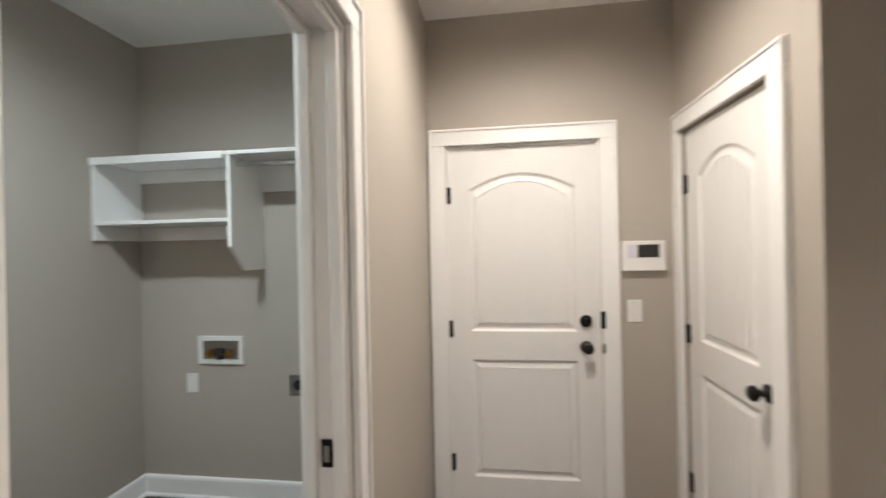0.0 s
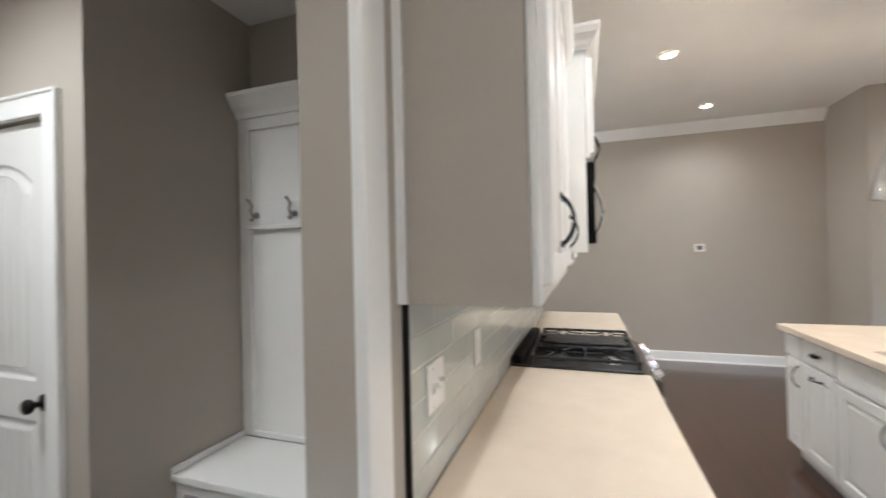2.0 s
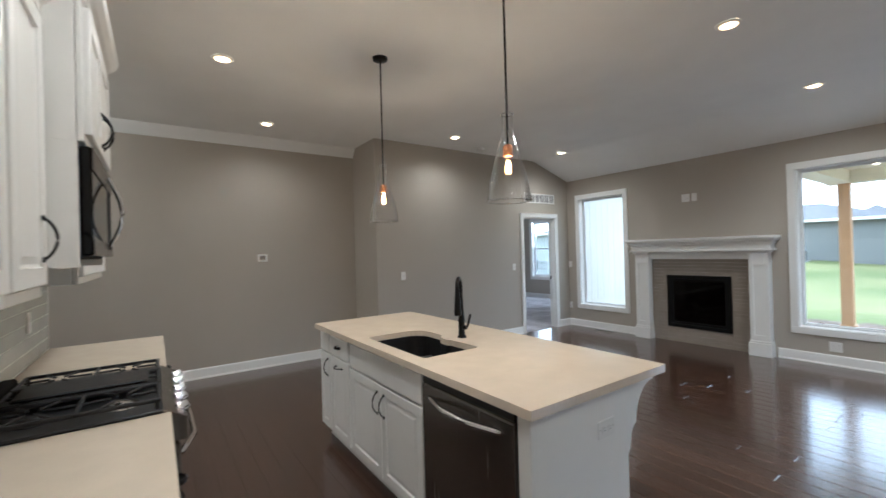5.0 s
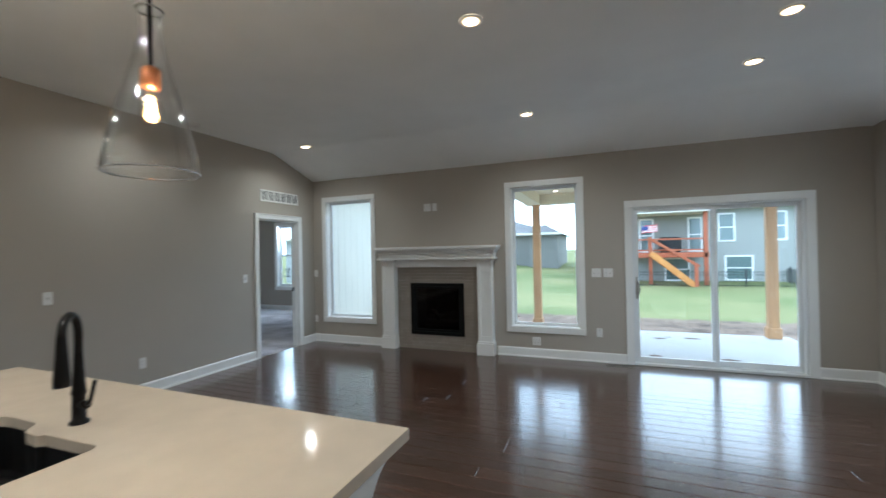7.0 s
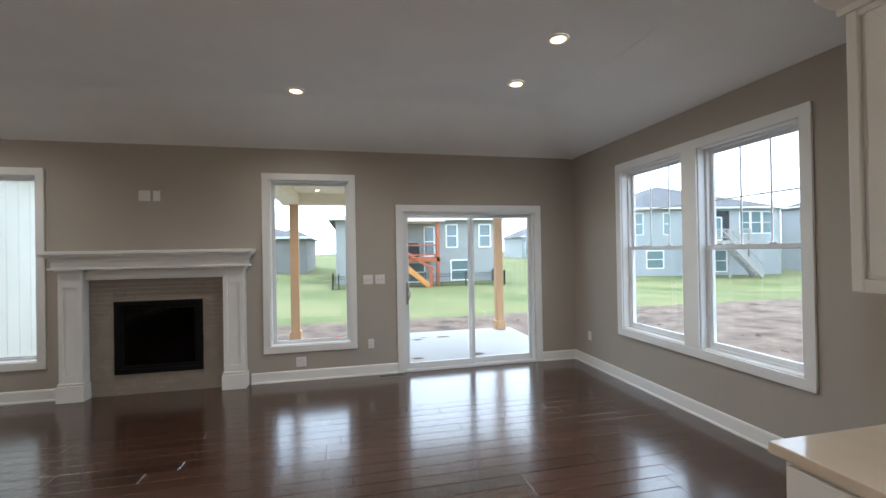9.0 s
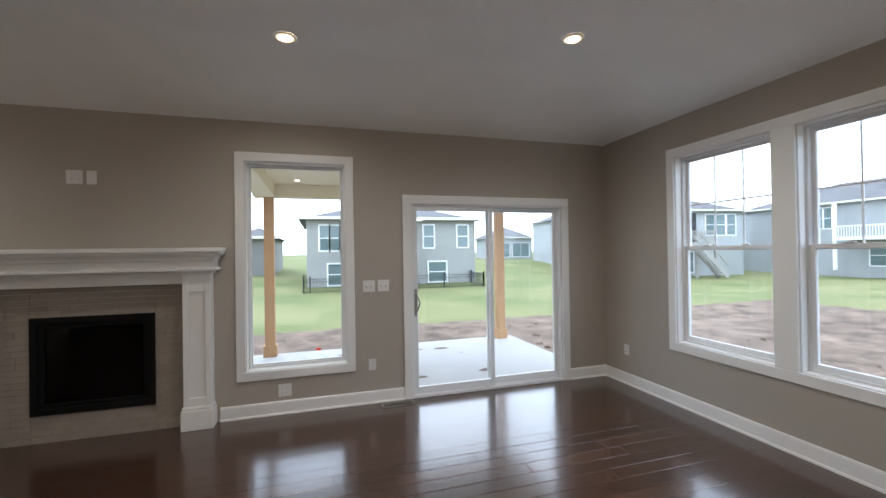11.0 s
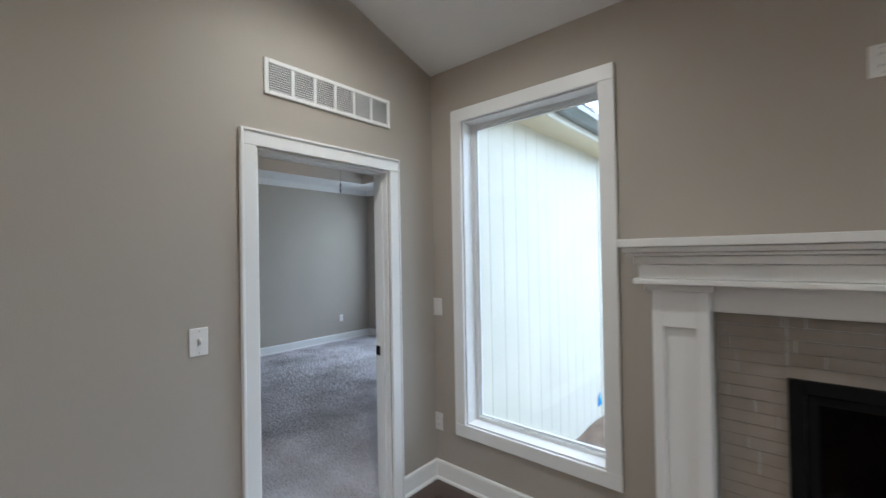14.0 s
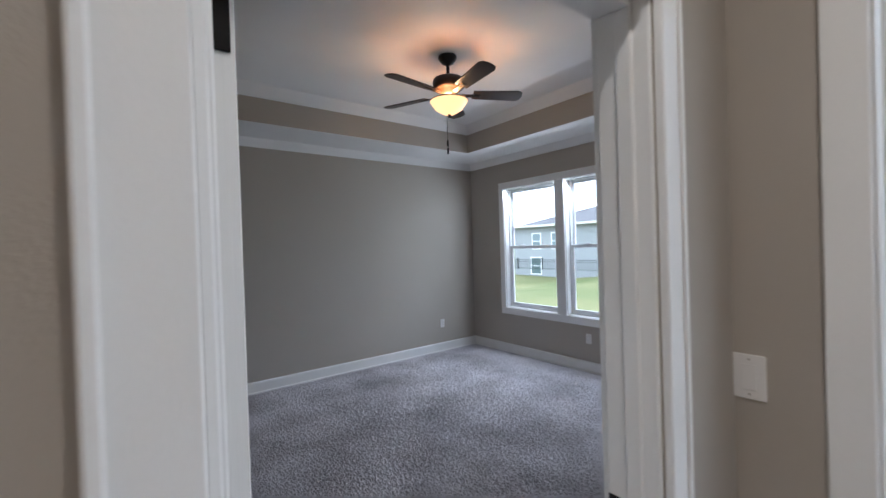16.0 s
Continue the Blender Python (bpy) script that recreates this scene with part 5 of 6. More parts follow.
for px in (1.66, 3.085):
    py = -2.05
    t = thing("pendant_light", (px, py, FLAT), "clear glass cone pendant with a copper socket over the island, lit", "pendant light", "island pendants")
    bm = bmesh.new()
    lathe(bm, pose(px, py, FLAT - 0.022), [(0.0, -0.004), (0.03, 0.0), (0.058, 0.004), (0.062, 0.022)], 28)
    part("canopy", bm, M["black"], t, smooth=True)
    part("rod", cyl(bmesh.new(), pose(px, py, 2.02), 0.006, FLAT - 2.04, 10), M["black"], t)
    bm = bmesh.new()
    lathe(bm, pose(px, py, 1.965), [(0.0, 0.0), (0.024, 0.0), (0.026, 0.01), (0.026, 0.05), (0.018, 0.06), (0.008, 0.064)], 20)
    part("socket", bm, M["copper"], t, "copper socket", smooth=True)
    bm = bmesh.new()
    outer = [(0.117, 0.0), (0.113, 0.03), (0.1, 0.105), (0.085, 0.165), (0.069, 0.22), (0.052, 0.28), (0.04, 0.325), (0.032, 0.365), (0.029, 0.40), (0.029, 0.435), (0.034, 0.455)]
    lathe(bm, pose(px, py, 1.73), outer + [(r - 0.0035, z) for r, z in outer[::-1]] + [outer[0]], 48)
    s = part("shade", bm, M["pglass"], t, "clear glass cone shade", smooth=True)
    s.visible_shadow = False
    for rr_, rz_ in ((0.1155, 1.7315), (0.0325, 2.184)):
        bm = tube(bmesh.new(), [(px + rr_ * math.cos(k * math.pi / 24), py + rr_ * math.sin(k * math.pi / 24), rz_) for k in range(49)], 0.0028, 8)
        rim = part("rim", bm, M["rimglass"], s, "thick fire-polished glass rim", smooth=True)
        rim.visible_shadow = False
    bm = bmesh.new()
    lathe(bm, pose(px, py, 1.862), [(0.0, 0.0), (0.018, 0.004), (0.03, 0.024), (0.029, 0.05), (0.018, 0.082), (0.013, 0.103)], 20)
    b = part("bulb", bm, M["pglass"], t, "clear filament bulb", smooth=True)
    b.visible_shadow = False
    bm = bmesh.new()
    for k in range(5):
        a = 2 * math.pi * k / 5
        c, d = math.cos(a), math.sin(a)
        tube(bm, [(px + 0.006 * c, py + 0.006 * d, 1.945), (px + 0.016 * c, py + 0.016 * d, 1.885), (px + 0.009 * c, py + 0.009 * d, 1.875), (px + 0.007 * c, py + 0.007 * d, 1.94)], 0.0022, 6)
    f_ = part("filament", bm, M["bulb"], b, "glowing filament")
    f_.visible_shadow = False

# ---- hall ----
t = thing("hall_tree_bench", (1.4, 0.85, 0), "white built-in mudroom bench with panelled back and coat hooks", "hall tree")
NY0, NY1, NX = 0.17, 1.398, 1.68
part("back_panel", box(NX - 0.02, 1.738, NY0, NY1, 0.55, 2.2, bevel=0.001), M["cab"], t)
bk = NX - 0.02
for y0, y1, z0, z1 in ((NY1 - 0.07, NY1, 0.55, 2.2), (NY0, NY0 + 0.07, 0.55, 2.2), (NY0 + 0.07, NY1 - 0.07, 2.13, 2.2), (NY0 + 0.07, NY1 - 0.07, 1.635, 1.75), (NY0 + 0.07, NY1 - 0.07, 0.55, 0.575)):
    part("stile", box(bk - 0.018, bk, y0, y1, z0, z1, bevel=0.002), M["cab"], t)
part("rail_lip", box(bk - 0.034, bk, NY0 + 0.07, NY1 - 0.07, 1.612, 1.634, bevel=0.004), M["cab"], t)
seat = part("seat", box(1.24, NX - 0.04, NY0, NY1, 0.515, 0.548, bevel=0.005, seg=2), M["cab"], t)
part("side_cleat", box(1.24, NX - 0.04, NY1 - 0.018, NY1 - 0.001, 0.549, 0.575, bevel=0.002), M["cab"], seat)
part("apron", box(1.262, 1.28, NY0, NY1, 0.46, 0.514, bevel=0.002), M["cab"], t)
part("leg_panel", box(1.262, NX - 0.04, NY1 - 0.05, NY1 - 0.002, 0.0, 0.459, bevel=0.002), M["cab"], t)
part("floor_shelf", box(1.262, NX - 0.04, NY0, NY1 - 0.052, 0.05, 0.08, bevel=0.002), M["cab"], t)
bm = bmesh.new()
prism(bm, pose(bk, NY0, 0), [(0, 2.19), (-0.03, 2.19), (-0.035, 2.215), (-0.06, 2.24), (-0.075, 2.27), (-0.09, 2.29), (-0.09, 2.31), (0, 2.31)], NY1 - NY0)
part("crown", bm, M["cab"], t)
for hy in (1.28, 1.045, 0.815, 0.585):
    bm = bmesh.new()
    hx, hz = bk - 0.018, 1.7
    tube(bm, [(hx, hy, hz - 0.01), (hx - 0.03, hy, hz - 0.02), (hx - 0.045, hy, hz + 0.005), (hx - 0.035, hy, hz + 0.03), (hx - 0.055, hy, hz + 0.055), (hx - 0.07, hy, hz + 0.06)], 0.006, 8)
    tube(bm, [(hx - 0.02, hy, hz - 0.02), (hx - 0.035, hy, hz - 0.045), (hx - 0.05, hy, hz - 0.035)], 0.0055, 8)
    cyl(bm, pose(hx, hy, hz - 0.015, 0, -90), 0.016, 0.008, 14)
    part("coat_hook", bm, M["nickel"], t, "satin nickel double coat hook", smooth=True)

# ---- laundry ----
t = thing("laundry_shelf_unit", (-1.6, 2.2, 1.55), "white wall shelf unit with two shelves above the washer box", "shelf")
LY0, LY1 = 2.05, 2.357
part("top_shelf", box(XW + 0.002, -0.5, LY0, LY1, 1.975, 1.995, bevel=0.002), M["cab"], t)
part("front_lip", box(XW + 0.002, -1.375, LY0 - 0.012, LY0, 1.955, 1.995, bevel=0.002), M["cab"], t)
part("lower_shelf", box(XW + 0.02, -1.36, LY0, LY1, 1.63, 1.65, bevel=0.002), M["cab"], t)
part("left_side", box(XW + 0.002, XW + 0.02, LY0, LY1, 1.55, 1.974, bevel=0.001), M["cab"], t)
part("bottom_cleat", box(XW + 0.02, -1.36, LY1 - 0.02, LY1, 1.55, 1.629), M["cab"], t)
part("upper_cleat", box(XW + 0.02, -1.36, LY1 - 0.02, LY1, 1.9, 1.974), M["cab"], t)
bm = bmesh.new()
prism(bm, pose(-1.36, 0, 0) @ Matrix(((0, 1, 0, 0), (1, 0, 0, 0), (0, 0, 1, 0), (0, 0, 0, 1))), [(LY0, 1.974), (LY0, 1.5), (LY0 + 0.12, 1.37), (LY1, 1.37), (LY1, 1.974)], 0.02)
part("divider", bm, M["cab"], t)
part("hang_cleat", box(-1.34, -0.5, LY1 - 0.02, LY1, 1.82, 1.974), M["cab"], t)
part("hang_rail", box(-1.0, -0.5, LY1 - 0.04, LY1 - 0.021, 1.66, 1.72), M["cab"], t)
part("hang_rod", cyl(bmesh.new(), pose(-1.34, LY0 + 0.06, 1.935, 0, 90), 0.014, 0.85, 14), M["chrome"], t, "chrome hanging rod", smooth=True)
t = thing("washer_outlet_box", (-1.63, 2.36, 0.89), "white recessed washing machine outlet box with brass valves", "washer box")
part("frame", ring(bmesh.new(), "x", 2.345, 2.36, -1.776, -1.486, 0.807, 0.974, 0.028), M["plate"], t)
part("recess", box(-1.75, -1.512, 2.353, 2.359, 0.833, 0.948), M["nickel"], t)
for vx in (-1.69, -1.57):
    bm = bmesh.new()
    cyl(bm, pose(vx, 2.34, 0.85), 0.014, 0.045, 12)
    cyl(bm, pose(vx, 2.345, 0.872, 90), 0.012, 0.02, 12)
    bx(bm, vx - 0.02, vx + 0.02, 2.318, 2.326, 0.868, 0.884, bevel=0.003)
    part("valve", bm, M["brass"], t, "brass valve")
part("drain_stub", cyl(bmesh.new(), pose(-1.63, 2.345, 0.84), 0.022, 0.06, 14), M["slot"], t)
t = thing("dryer_outlet", (-1.145, 2.36, 0.693), "black round dryer outlet in a steel plate", "outlet")
part("cover", box(-1.2, -1.09, 2.353, 2.36, 0.635, 0.75, bevel=0.003), M["nickel"], t)
part("receptacle", cyl(bmesh.new(), pose(-1.145, 2.353, 0.693, 90), 0.03, 0.006, 20), M["slot"], t)

# ---- bedroom fan ----
FX, FY2 = 7.42, -7.9
t = thing("ceiling_fan", (FX, FY2, 3.05), "dark bronze five-blade ceiling fan with a lit amber bowl", "ceiling fan")
bm = bmesh.new()
lathe(bm, pose(FX, FY2, 3.05, 180), [(0.075, 0.0), (0.075, 0.02), (0.05, 0.055), (0.02, 0.07), (0.013, 0.075), (0.013, 0.16)], 24)
part("canopy", bm, M["black"], t, smooth=True)
bm = bmesh.new()
lathe(bm, pose(FX, FY2, 2.775), [(0.0, -0.03), (0.06, -0.03), (0.075, 0.0), (0.105, 0.006), (0.125, 0.02), (0.128, 0.07), (0.12, 0.09), (0.07, 0.112), (0.03, 0.12), (0, 0.122)], 32)
part("motor_housing", bm, M["fan"], t, smooth=True)
for i in range(5):
    a = 25 + i * 72
    m = pose(FX, FY2, 2.745, 0, 0, a)
    bm = bmesh.new()
    outl = [(0.2, -0.055), (0.57, -0.07), (0.605, -0.05), (0.615, 0.0), (0.605, 0.05), (0.57, 0.07), (0.2, 0.055)]
    top, bot = [[bm.verts.new(m @ pose(0, 0, 0, -12) @ Vector((x, y, z))) for x, y in outl] for z in (0.004, -0.004)]
    bm.faces.new(top)
    bm.faces.new(bot[::-1])
    for k in range(len(outl)):
        j = (k + 1) % len(outl)
        bm.faces.new((top[j], top[k], bot[k], bot[j]))
    bl = part("blade", bm, M["fan"], t)
    bm = box(0.1, 0.26, -0.02, 0.02, -0.012, -0.005, bevel=0.003)
    bm.transform(m @ pose(0, 0, 0, -12))
    part("blade_iron", bm, M["black"], bl)
bm = bmesh.new()
lathe(bm, pose(FX, FY2, 2.58), [(0.0, 0.0), (0.05, 0.008), (0.11, 0.045), (0.15, 0.1), (0.152, 0.108), (0.14, 0.108)], 32)
b = part("glass_bowl", bm, M["bowl"], t, "amber glass bowl, lit", smooth=True)
bm = bmesh.new()
lathe(bm, pose(FX, FY2, 2.685), [(0.145, 0.0), (0.155, 0.006), (0.149, 0.013)], 32)
part("fitter", bm, M["black"], t, smooth=True)
part("finial", cyl(bmesh.new(), pose(FX, FY2, 2.558), 0.012, 0.025, 12), M["black"], t)
bm = tube(bmesh.new(), [(FX + 0.03, FY2, 2.59), (FX + 0.03, FY2, 2.38)], 0.0018, 6)
pc = part("pull_chain", bm, M["black"], t)
for z in (2.27, 2.33):
    part("chain_fob", cyl(bmesh.new(), pose(FX + 0.03, FY2, z), 0.008, 0.05, 10), M["black"], pc)
# ---- outside ----
GZ = -0.57
bm = bmesh.new()
bmesh.ops.create_grid(bm, x_segments=150, y_segments=150, size=300, matrix=pose(0, -40, GZ))
for v in bm.verts:
    r = max(0.0, -v.co.y - 24)
    v.co.z += 0.05 * max(0, min(r, 60)) * 0.4 + max(0.0, min(60, v.co.x - 8)) * 0.012 * (1 if v.co.y < -14 else 0)
    v.co.z -= 0.95 * max(0.0, min(1.0, (-v.co.x - 9) / 12)) * max(0.0, min(1.0, (52 + v.co.y) / 14)) * max(0.0, min(1.0, (-v.co.y - 14) / 12))
    v.co.z -= 1.15 * max(0.0, min(1.0, (v.co.x - 14) / 10)) * max(0.0, min(1.0, (-v.co.y - 14) / 10))
    v.co.z += 0.45 * max(0.0, min(1.0, (v.co.x - 1.5) / 6, (16 - v.co.x) / 4)) * max(0.0, min(1.0, (-v.co.y - 22) / 12))
structure("ground", bm, M["lawn"], "patchy green and straw autumn lawn", "lawn")
rng = random.Random(3)


def patch(name, x0, x1, y0, y1, z, material, label, n=60, rough=0.035):
    bm = bmesh.new()
    ny = max(4, int(n * abs(y1 - y0) / abs(x1 - x0)))
    vs = []
    for j in range(ny + 1):
        rowv = []
        for i in range(n + 1):
            x, yy = x0 + (x1 - x0) * i / n, y0 + (y1 - y0) * j / ny
            if j == 0:
                yy += 0.35 * noise.noise((x * 0.9, 0.3, 5))
            edge = min(i, n - i, j, ny - j) > 0
            rowv.append(bm.verts.new((x, yy, z + (rough * (0.7 + noise.noise((x * 2.1, yy * 2.1, 0)) + 0.6 * noise.noise((x * 7, yy * 7, 2))) if edge else -0.03))))
        vs.append(rowv)
    for j in range(ny):
        for i in range(n):
            bm.faces.new((vs[j][i], vs[j][i + 1], vs[j + 1][i + 1], vs[j + 1][i]))
    bmesh.ops.recalc_face_normals(bm, faces=bm.faces)
    ob = structure(name, bm, material, label, "soil")
    ob.data.polygons.foreach_set("use_smooth", [True] * len(ob.data.polygons))
    return ob


patch("ground_soil", -15.5, 14, -14.4, -7.25, GZ + 0.02, M["soil"], "bare brown construction soil beside the house", n=190, rough=0.05)
patch("ground_soil_side", -15.5, -2.35, -7.3, 5.0, GZ + 0.022, M["soil"], "bare brown construction soil at the side of the house", n=70)
bm = bmesh.new()
for i in range(520):
    x, yy = (rng.uniform(-9, 8), rng.uniform(-13, -7.6)) if i < 160 else (rng.uniform(3, 9), rng.uniform(-14, -10.3)) if i < 380 else (rng.uniform(-8, -2.5), rng.uniform(-13, -5))
    if -2.5 < x < 5.4 and yy > -10.4:
        continue
    s = 0.015 + 0.07 * rng.random() ** 2
    bmesh.ops.create_icosphere(bm, subdivisions=1, radius=s, matrix=pose(x, yy, GZ + 0.03 + s * 0.2, rng.uniform(0, 360), 0, rng.uniform(0, 360)) @ Matrix.Diagonal((1.3, 1, 0.6, 1)))
for v in bm.verts:
    v.co += 0.012 * noise.noise_vector(v.co * 25)
tagged(obj("soil_clods", bm, M["soil"]), "loose brown soil clods scattered on the ground", "soil", kind="stuff")
structure("patio_slab", box(-2.4, 3.3, -10.15, -7.22, GZ - 0.2, -0.12, bevel=0.008), M["concrete"], "new pale concrete patio slab", "patio")
bm = bmesh.new()
for i in range(22):
    x, yy, s = rng.uniform(-2.2, 2.5), rng.uniform(-9.9, -7.5), rng.uniform(0.02, 0.09)
    n = 9
    bm.faces.new([bm.verts.new((x + s * (0.6 + 0.6 * rng.random()) * math.cos(2 * math.pi * k / n) * 1.5, yy + s * (0.5 + 0.6 * rng.random()) * math.sin(2 * math.pi * k / n), -0.116)) for k in range(n)])
tagged(obj("mud_smears", bm, M["soil"]), "dried mud smears on the concrete patio", "mud", kind="stuff")

for px, py in ((1.88, -10.03), (-2.12, -10.0)):
    t = thing("porch_post", (px, py, -0.12), "square cedar porch post with a trim base on the patio", "post", "porch posts")
    part("shaft", box(px - 0.075, px + 0.075, py - 0.075, py + 0.075, -0.1, 2.45, bevel=0.006), M["cedar"], t)
    part("base_trim", box(px - 0.1, px + 0.1, py - 0.1, py + 0.1, -0.12, 0.06, bevel=0.006), M["cedar"], t)
structure("porch_ceiling", box(-2.7, 2.25, -10.35, -7.22, 2.62, 2.72), M["soffit"], "cream porch ceiling", "ceiling")
structure("porch_beam", box(-2.4, 2.1, -10.16, -9.88, 2.42, 2.62, bevel=0.004), M["soffit"], "cream boxed porch beam", "beam")
structure("porch_beam_side", box(1.78, 2.06, -9.88, -7.22, 2.42, 2.62, bevel=0.004), M["soffit"], "cream boxed porch side beam", "beam")
structure("porch_roof", box(-2.8, 2.4, -10.6, -7.225, 2.72, 2.9), M["gutter"], "dark porch roof edge", "roof")
for lx, ly in ((1.42, -8.6), (1.42, -9.5), (0.55, -8.6), (0.55, -9.5)):
    t = thing("porch_recessed_light", (lx, ly, 2.62), "round recessed porch ceiling light, lit", "ceiling light", "porch lights")
    part("diffuser", cyl(bmesh.new(), pose(lx, ly, 2.614), 0.03, 0.006, 24), M["can"], t)

# bedroom wing seen through the picture window
t = thing("bedroom_wing_siding", (5.2, -8.7, GZ), "pale vertical panel siding on the bedroom wing", "siding", kind="structure")
yy, k = -10.15, 0
while yy < -7.24:
    y1 = min(yy + 0.203, -7.225)
    part("siding_board", box(5.186, 5.199, yy + 0.0012, y1 - 0.0012, GZ + 0.04, 2.68, bevel=0.002), M["siding"], t)
    yy = y1
part("corner_board", box(5.176, 5.2, -10.18, -10.08, GZ + 0.04, 2.68, bevel=0.002), M["siding"], t)
t = thing("eave", (4.98, -8.7, 2.68), "cream soffit with a dark gutter and downspout on the bedroom wing", "eave", kind="structure")
part("soffit_board", box(4.92, 5.2, -10.42, -7.225, 2.68, 2.70), M["soffit"], t)
part("fascia", box(4.9, 4.92, -10.44, -7.225, 2.68, 2.83, bevel=0.002), M["siding"], t)
part("end_fascia", box(4.92, 9.9, -10.44, -10.42, 2.68, 2.83, bevel=0.002), M["siding"], t)
bm = prism(bmesh.new(), pose(4.899, -10.48, 0), [(0, 2.74), (-0.08, 2.74), (-0.105, 2.78), (-0.125, 2.80), (-0.125, 2.855), (-0.115, 2.855), (-0.11, 2.85), (0, 2.85)], 3.25)
part("gutter", bm, M["gutter"], t, "dark grey metal gutter")
bm = tube(bmesh.new(), [(4.84, -10.38, 2.76), (4.84, -10.38, 2.68), (4.9, -10.36, 2.6), (5.09, -10.27, 2.5), (5.155, -10.235, 2.42), (5.16, -10.235, 1.0), (5.16, -10.235, -0.3), (5.12, -10.25, -0.38), (4.98, -10.29, -0.47)], 0.04, 12)
part("downspout", bm, M["gutter"], t, "dark grey downspout", smooth=True)
bm = bmesh.new()
for q in (((4.78, -10.5, 2.86), (9.9, -10.5, 2.86), (9.9, -7.0, 4.2), (6.3, -7.0, 4.2)), ((4.78, -10.5, 2.86), (6.3, -7.0, 4.2), (4.76, -7.0, 2.86))):
    bm.faces.new([bm.verts.new(p) for p in q])
part("roof_slope", bm, M["shingle"], t)
t = thing("blue_tape_flag", (5.18, -10.05, -0.33), "small blue tape flag on the siding", "tape")
bm = bmesh.new()
prism(bm, pose(5.172, -10.05, -0.35, 0, 0, 90), [(0, 0), (0.13, 0), (0.07, 0.17)], 0.003)
part("tape", bm, M["blue"], t)
for fx, fy, c in ((2.4, -11.2, "red"), (1.1, -11.4, "red"), (3.0, -11.6, "blue"), (0.2, -13.0, "red"), (-3.9, -5.6, "red")):
    t = thing("marker_flag", (fx, fy, GZ), "small %s utility marker flag on a wire in soil" % c, "marker flag", "marker flags")
    part("wire", tube(bmesh.new(), [(fx, fy, GZ), (fx + 0.01, fy, GZ + 0.22)], 0.003, 5), M["nickel"], t)
    part("flag", box(fx + 0.008, fx + 0.1, fy - 0.002, fy + 0.002, GZ + 0.15, GZ + 0.22), M[c], t)
t = thing("utility_pedestal", (5.7, -15.4, GZ), "green utility pedestal box on the lawn", "utility box")
part("base", box(5.6, 5.82, -15.5, -15.3, GZ, GZ + 0.08, bevel=0.01), M["green"], t)
part("cover", box(5.63, 5.79, -15.47, -15.33, GZ + 0.08, GZ + 0.3, bevel=0.02), M["green"], t)


def house(at, turn, w, d, h, material, rise, windows, label, over=0.5):
    """A house with a hipped roof: local x along the front, which faces +y, the front left corner at the origin."""
    t = thing("house", (*at, 0, 0, turn), label, "house", "neighbouring houses")
    m = t.matrix_basis

    def put(name, bm, material, parent=t, lab=""):
        bm.transform(m)
        return part(name, bm, material, parent, lab)

    put("wall", box(0, w, -d, 0, -1.0, h), material)
    for k in range(1, int(h / 0.6) + 1):
        put("siding_lap", box(-0.012, w + 0.012, -d - 0.012, 0.012, k * 0.6 - 0.012, k * 0.6), material)
    for cx in (0, w):
        put("corner_board", box(cx - 0.06, cx + 0.06, -0.06, 0.02, -1, h), material)
    bm = bmesh.new()
    e = [bm.verts.new(p) for p in ((-over, over, h), (w + over, over, h), (w + over, -d - over, h), (-over, -d - over, h))]
    half = (d + 2 * over) / 2
    if w > d:
        r = [bm.verts.new((half - over, -d / 2, h + rise)), bm.verts.new((w - half + over, -d / 2, h + rise))]
        for f in ((e[0], e[1], r[1], r[0]), (e[1], e[2], r[1]), (e[2], e[3], r[0], r[1]), (e[3], e[0], r[0])):
            bm.faces.new(f)
    else:
        r = [bm.verts.new((w / 2, -(w / 2), h + rise)), bm.verts.new((w / 2, -d + w / 2, h + rise))]
        for f in ((e[0], e[1], r[0]), (e[1], e[2], r[1], r[0]), (e[2], e[3], r[1]), (e[3], e[0], r[0], r[1])):
            bm.faces.new(f)
    bm.faces.new(e[::-1])
    put("roof", bm, M["shingle"])
    put("fascia", box(-over, w + over, over, over + 0.04, h - 0.02, h + 0.15), M["siding"])
    for x0, x1, z0, z1 in windows:
        wn_ = put("window", ring(bmesh.new(), "x", 0.0, 0.05, x0 - 0.09, x1 + 0.09, z0 - 0.09, z1 + 0.09, 0.09), M["white"])
        zm = (z0 + z1) / 2
        tall = (z1 - z0) > (x1 - x0)
        if tall:
            halves = ((x0, x1, z0, zm - 0.03), (x0, x1, zm + 0.03, z1))
        else:
            halves = ((x0, (x0 + x1) / 2 - 0.03, z0, z1), ((x0 + x1) / 2 + 0.03, x1, z0, z1))
        for q in halves:
            put("pane", box(q[0], q[1], 0.005, 0.02, q[2], q[3]), M["pane"], wn_)
        q = (x0, x1, 0.005, 0.04, zm - 0.03, zm + 0.03) if tall else ((x0 + x1) / 2 - 0.03, (x0 + x1) / 2 + 0.03, 0.005, 0.04, z0, z1)
        put("sash_bar", box(*q), M["white"], wn_)
    return t, m, put


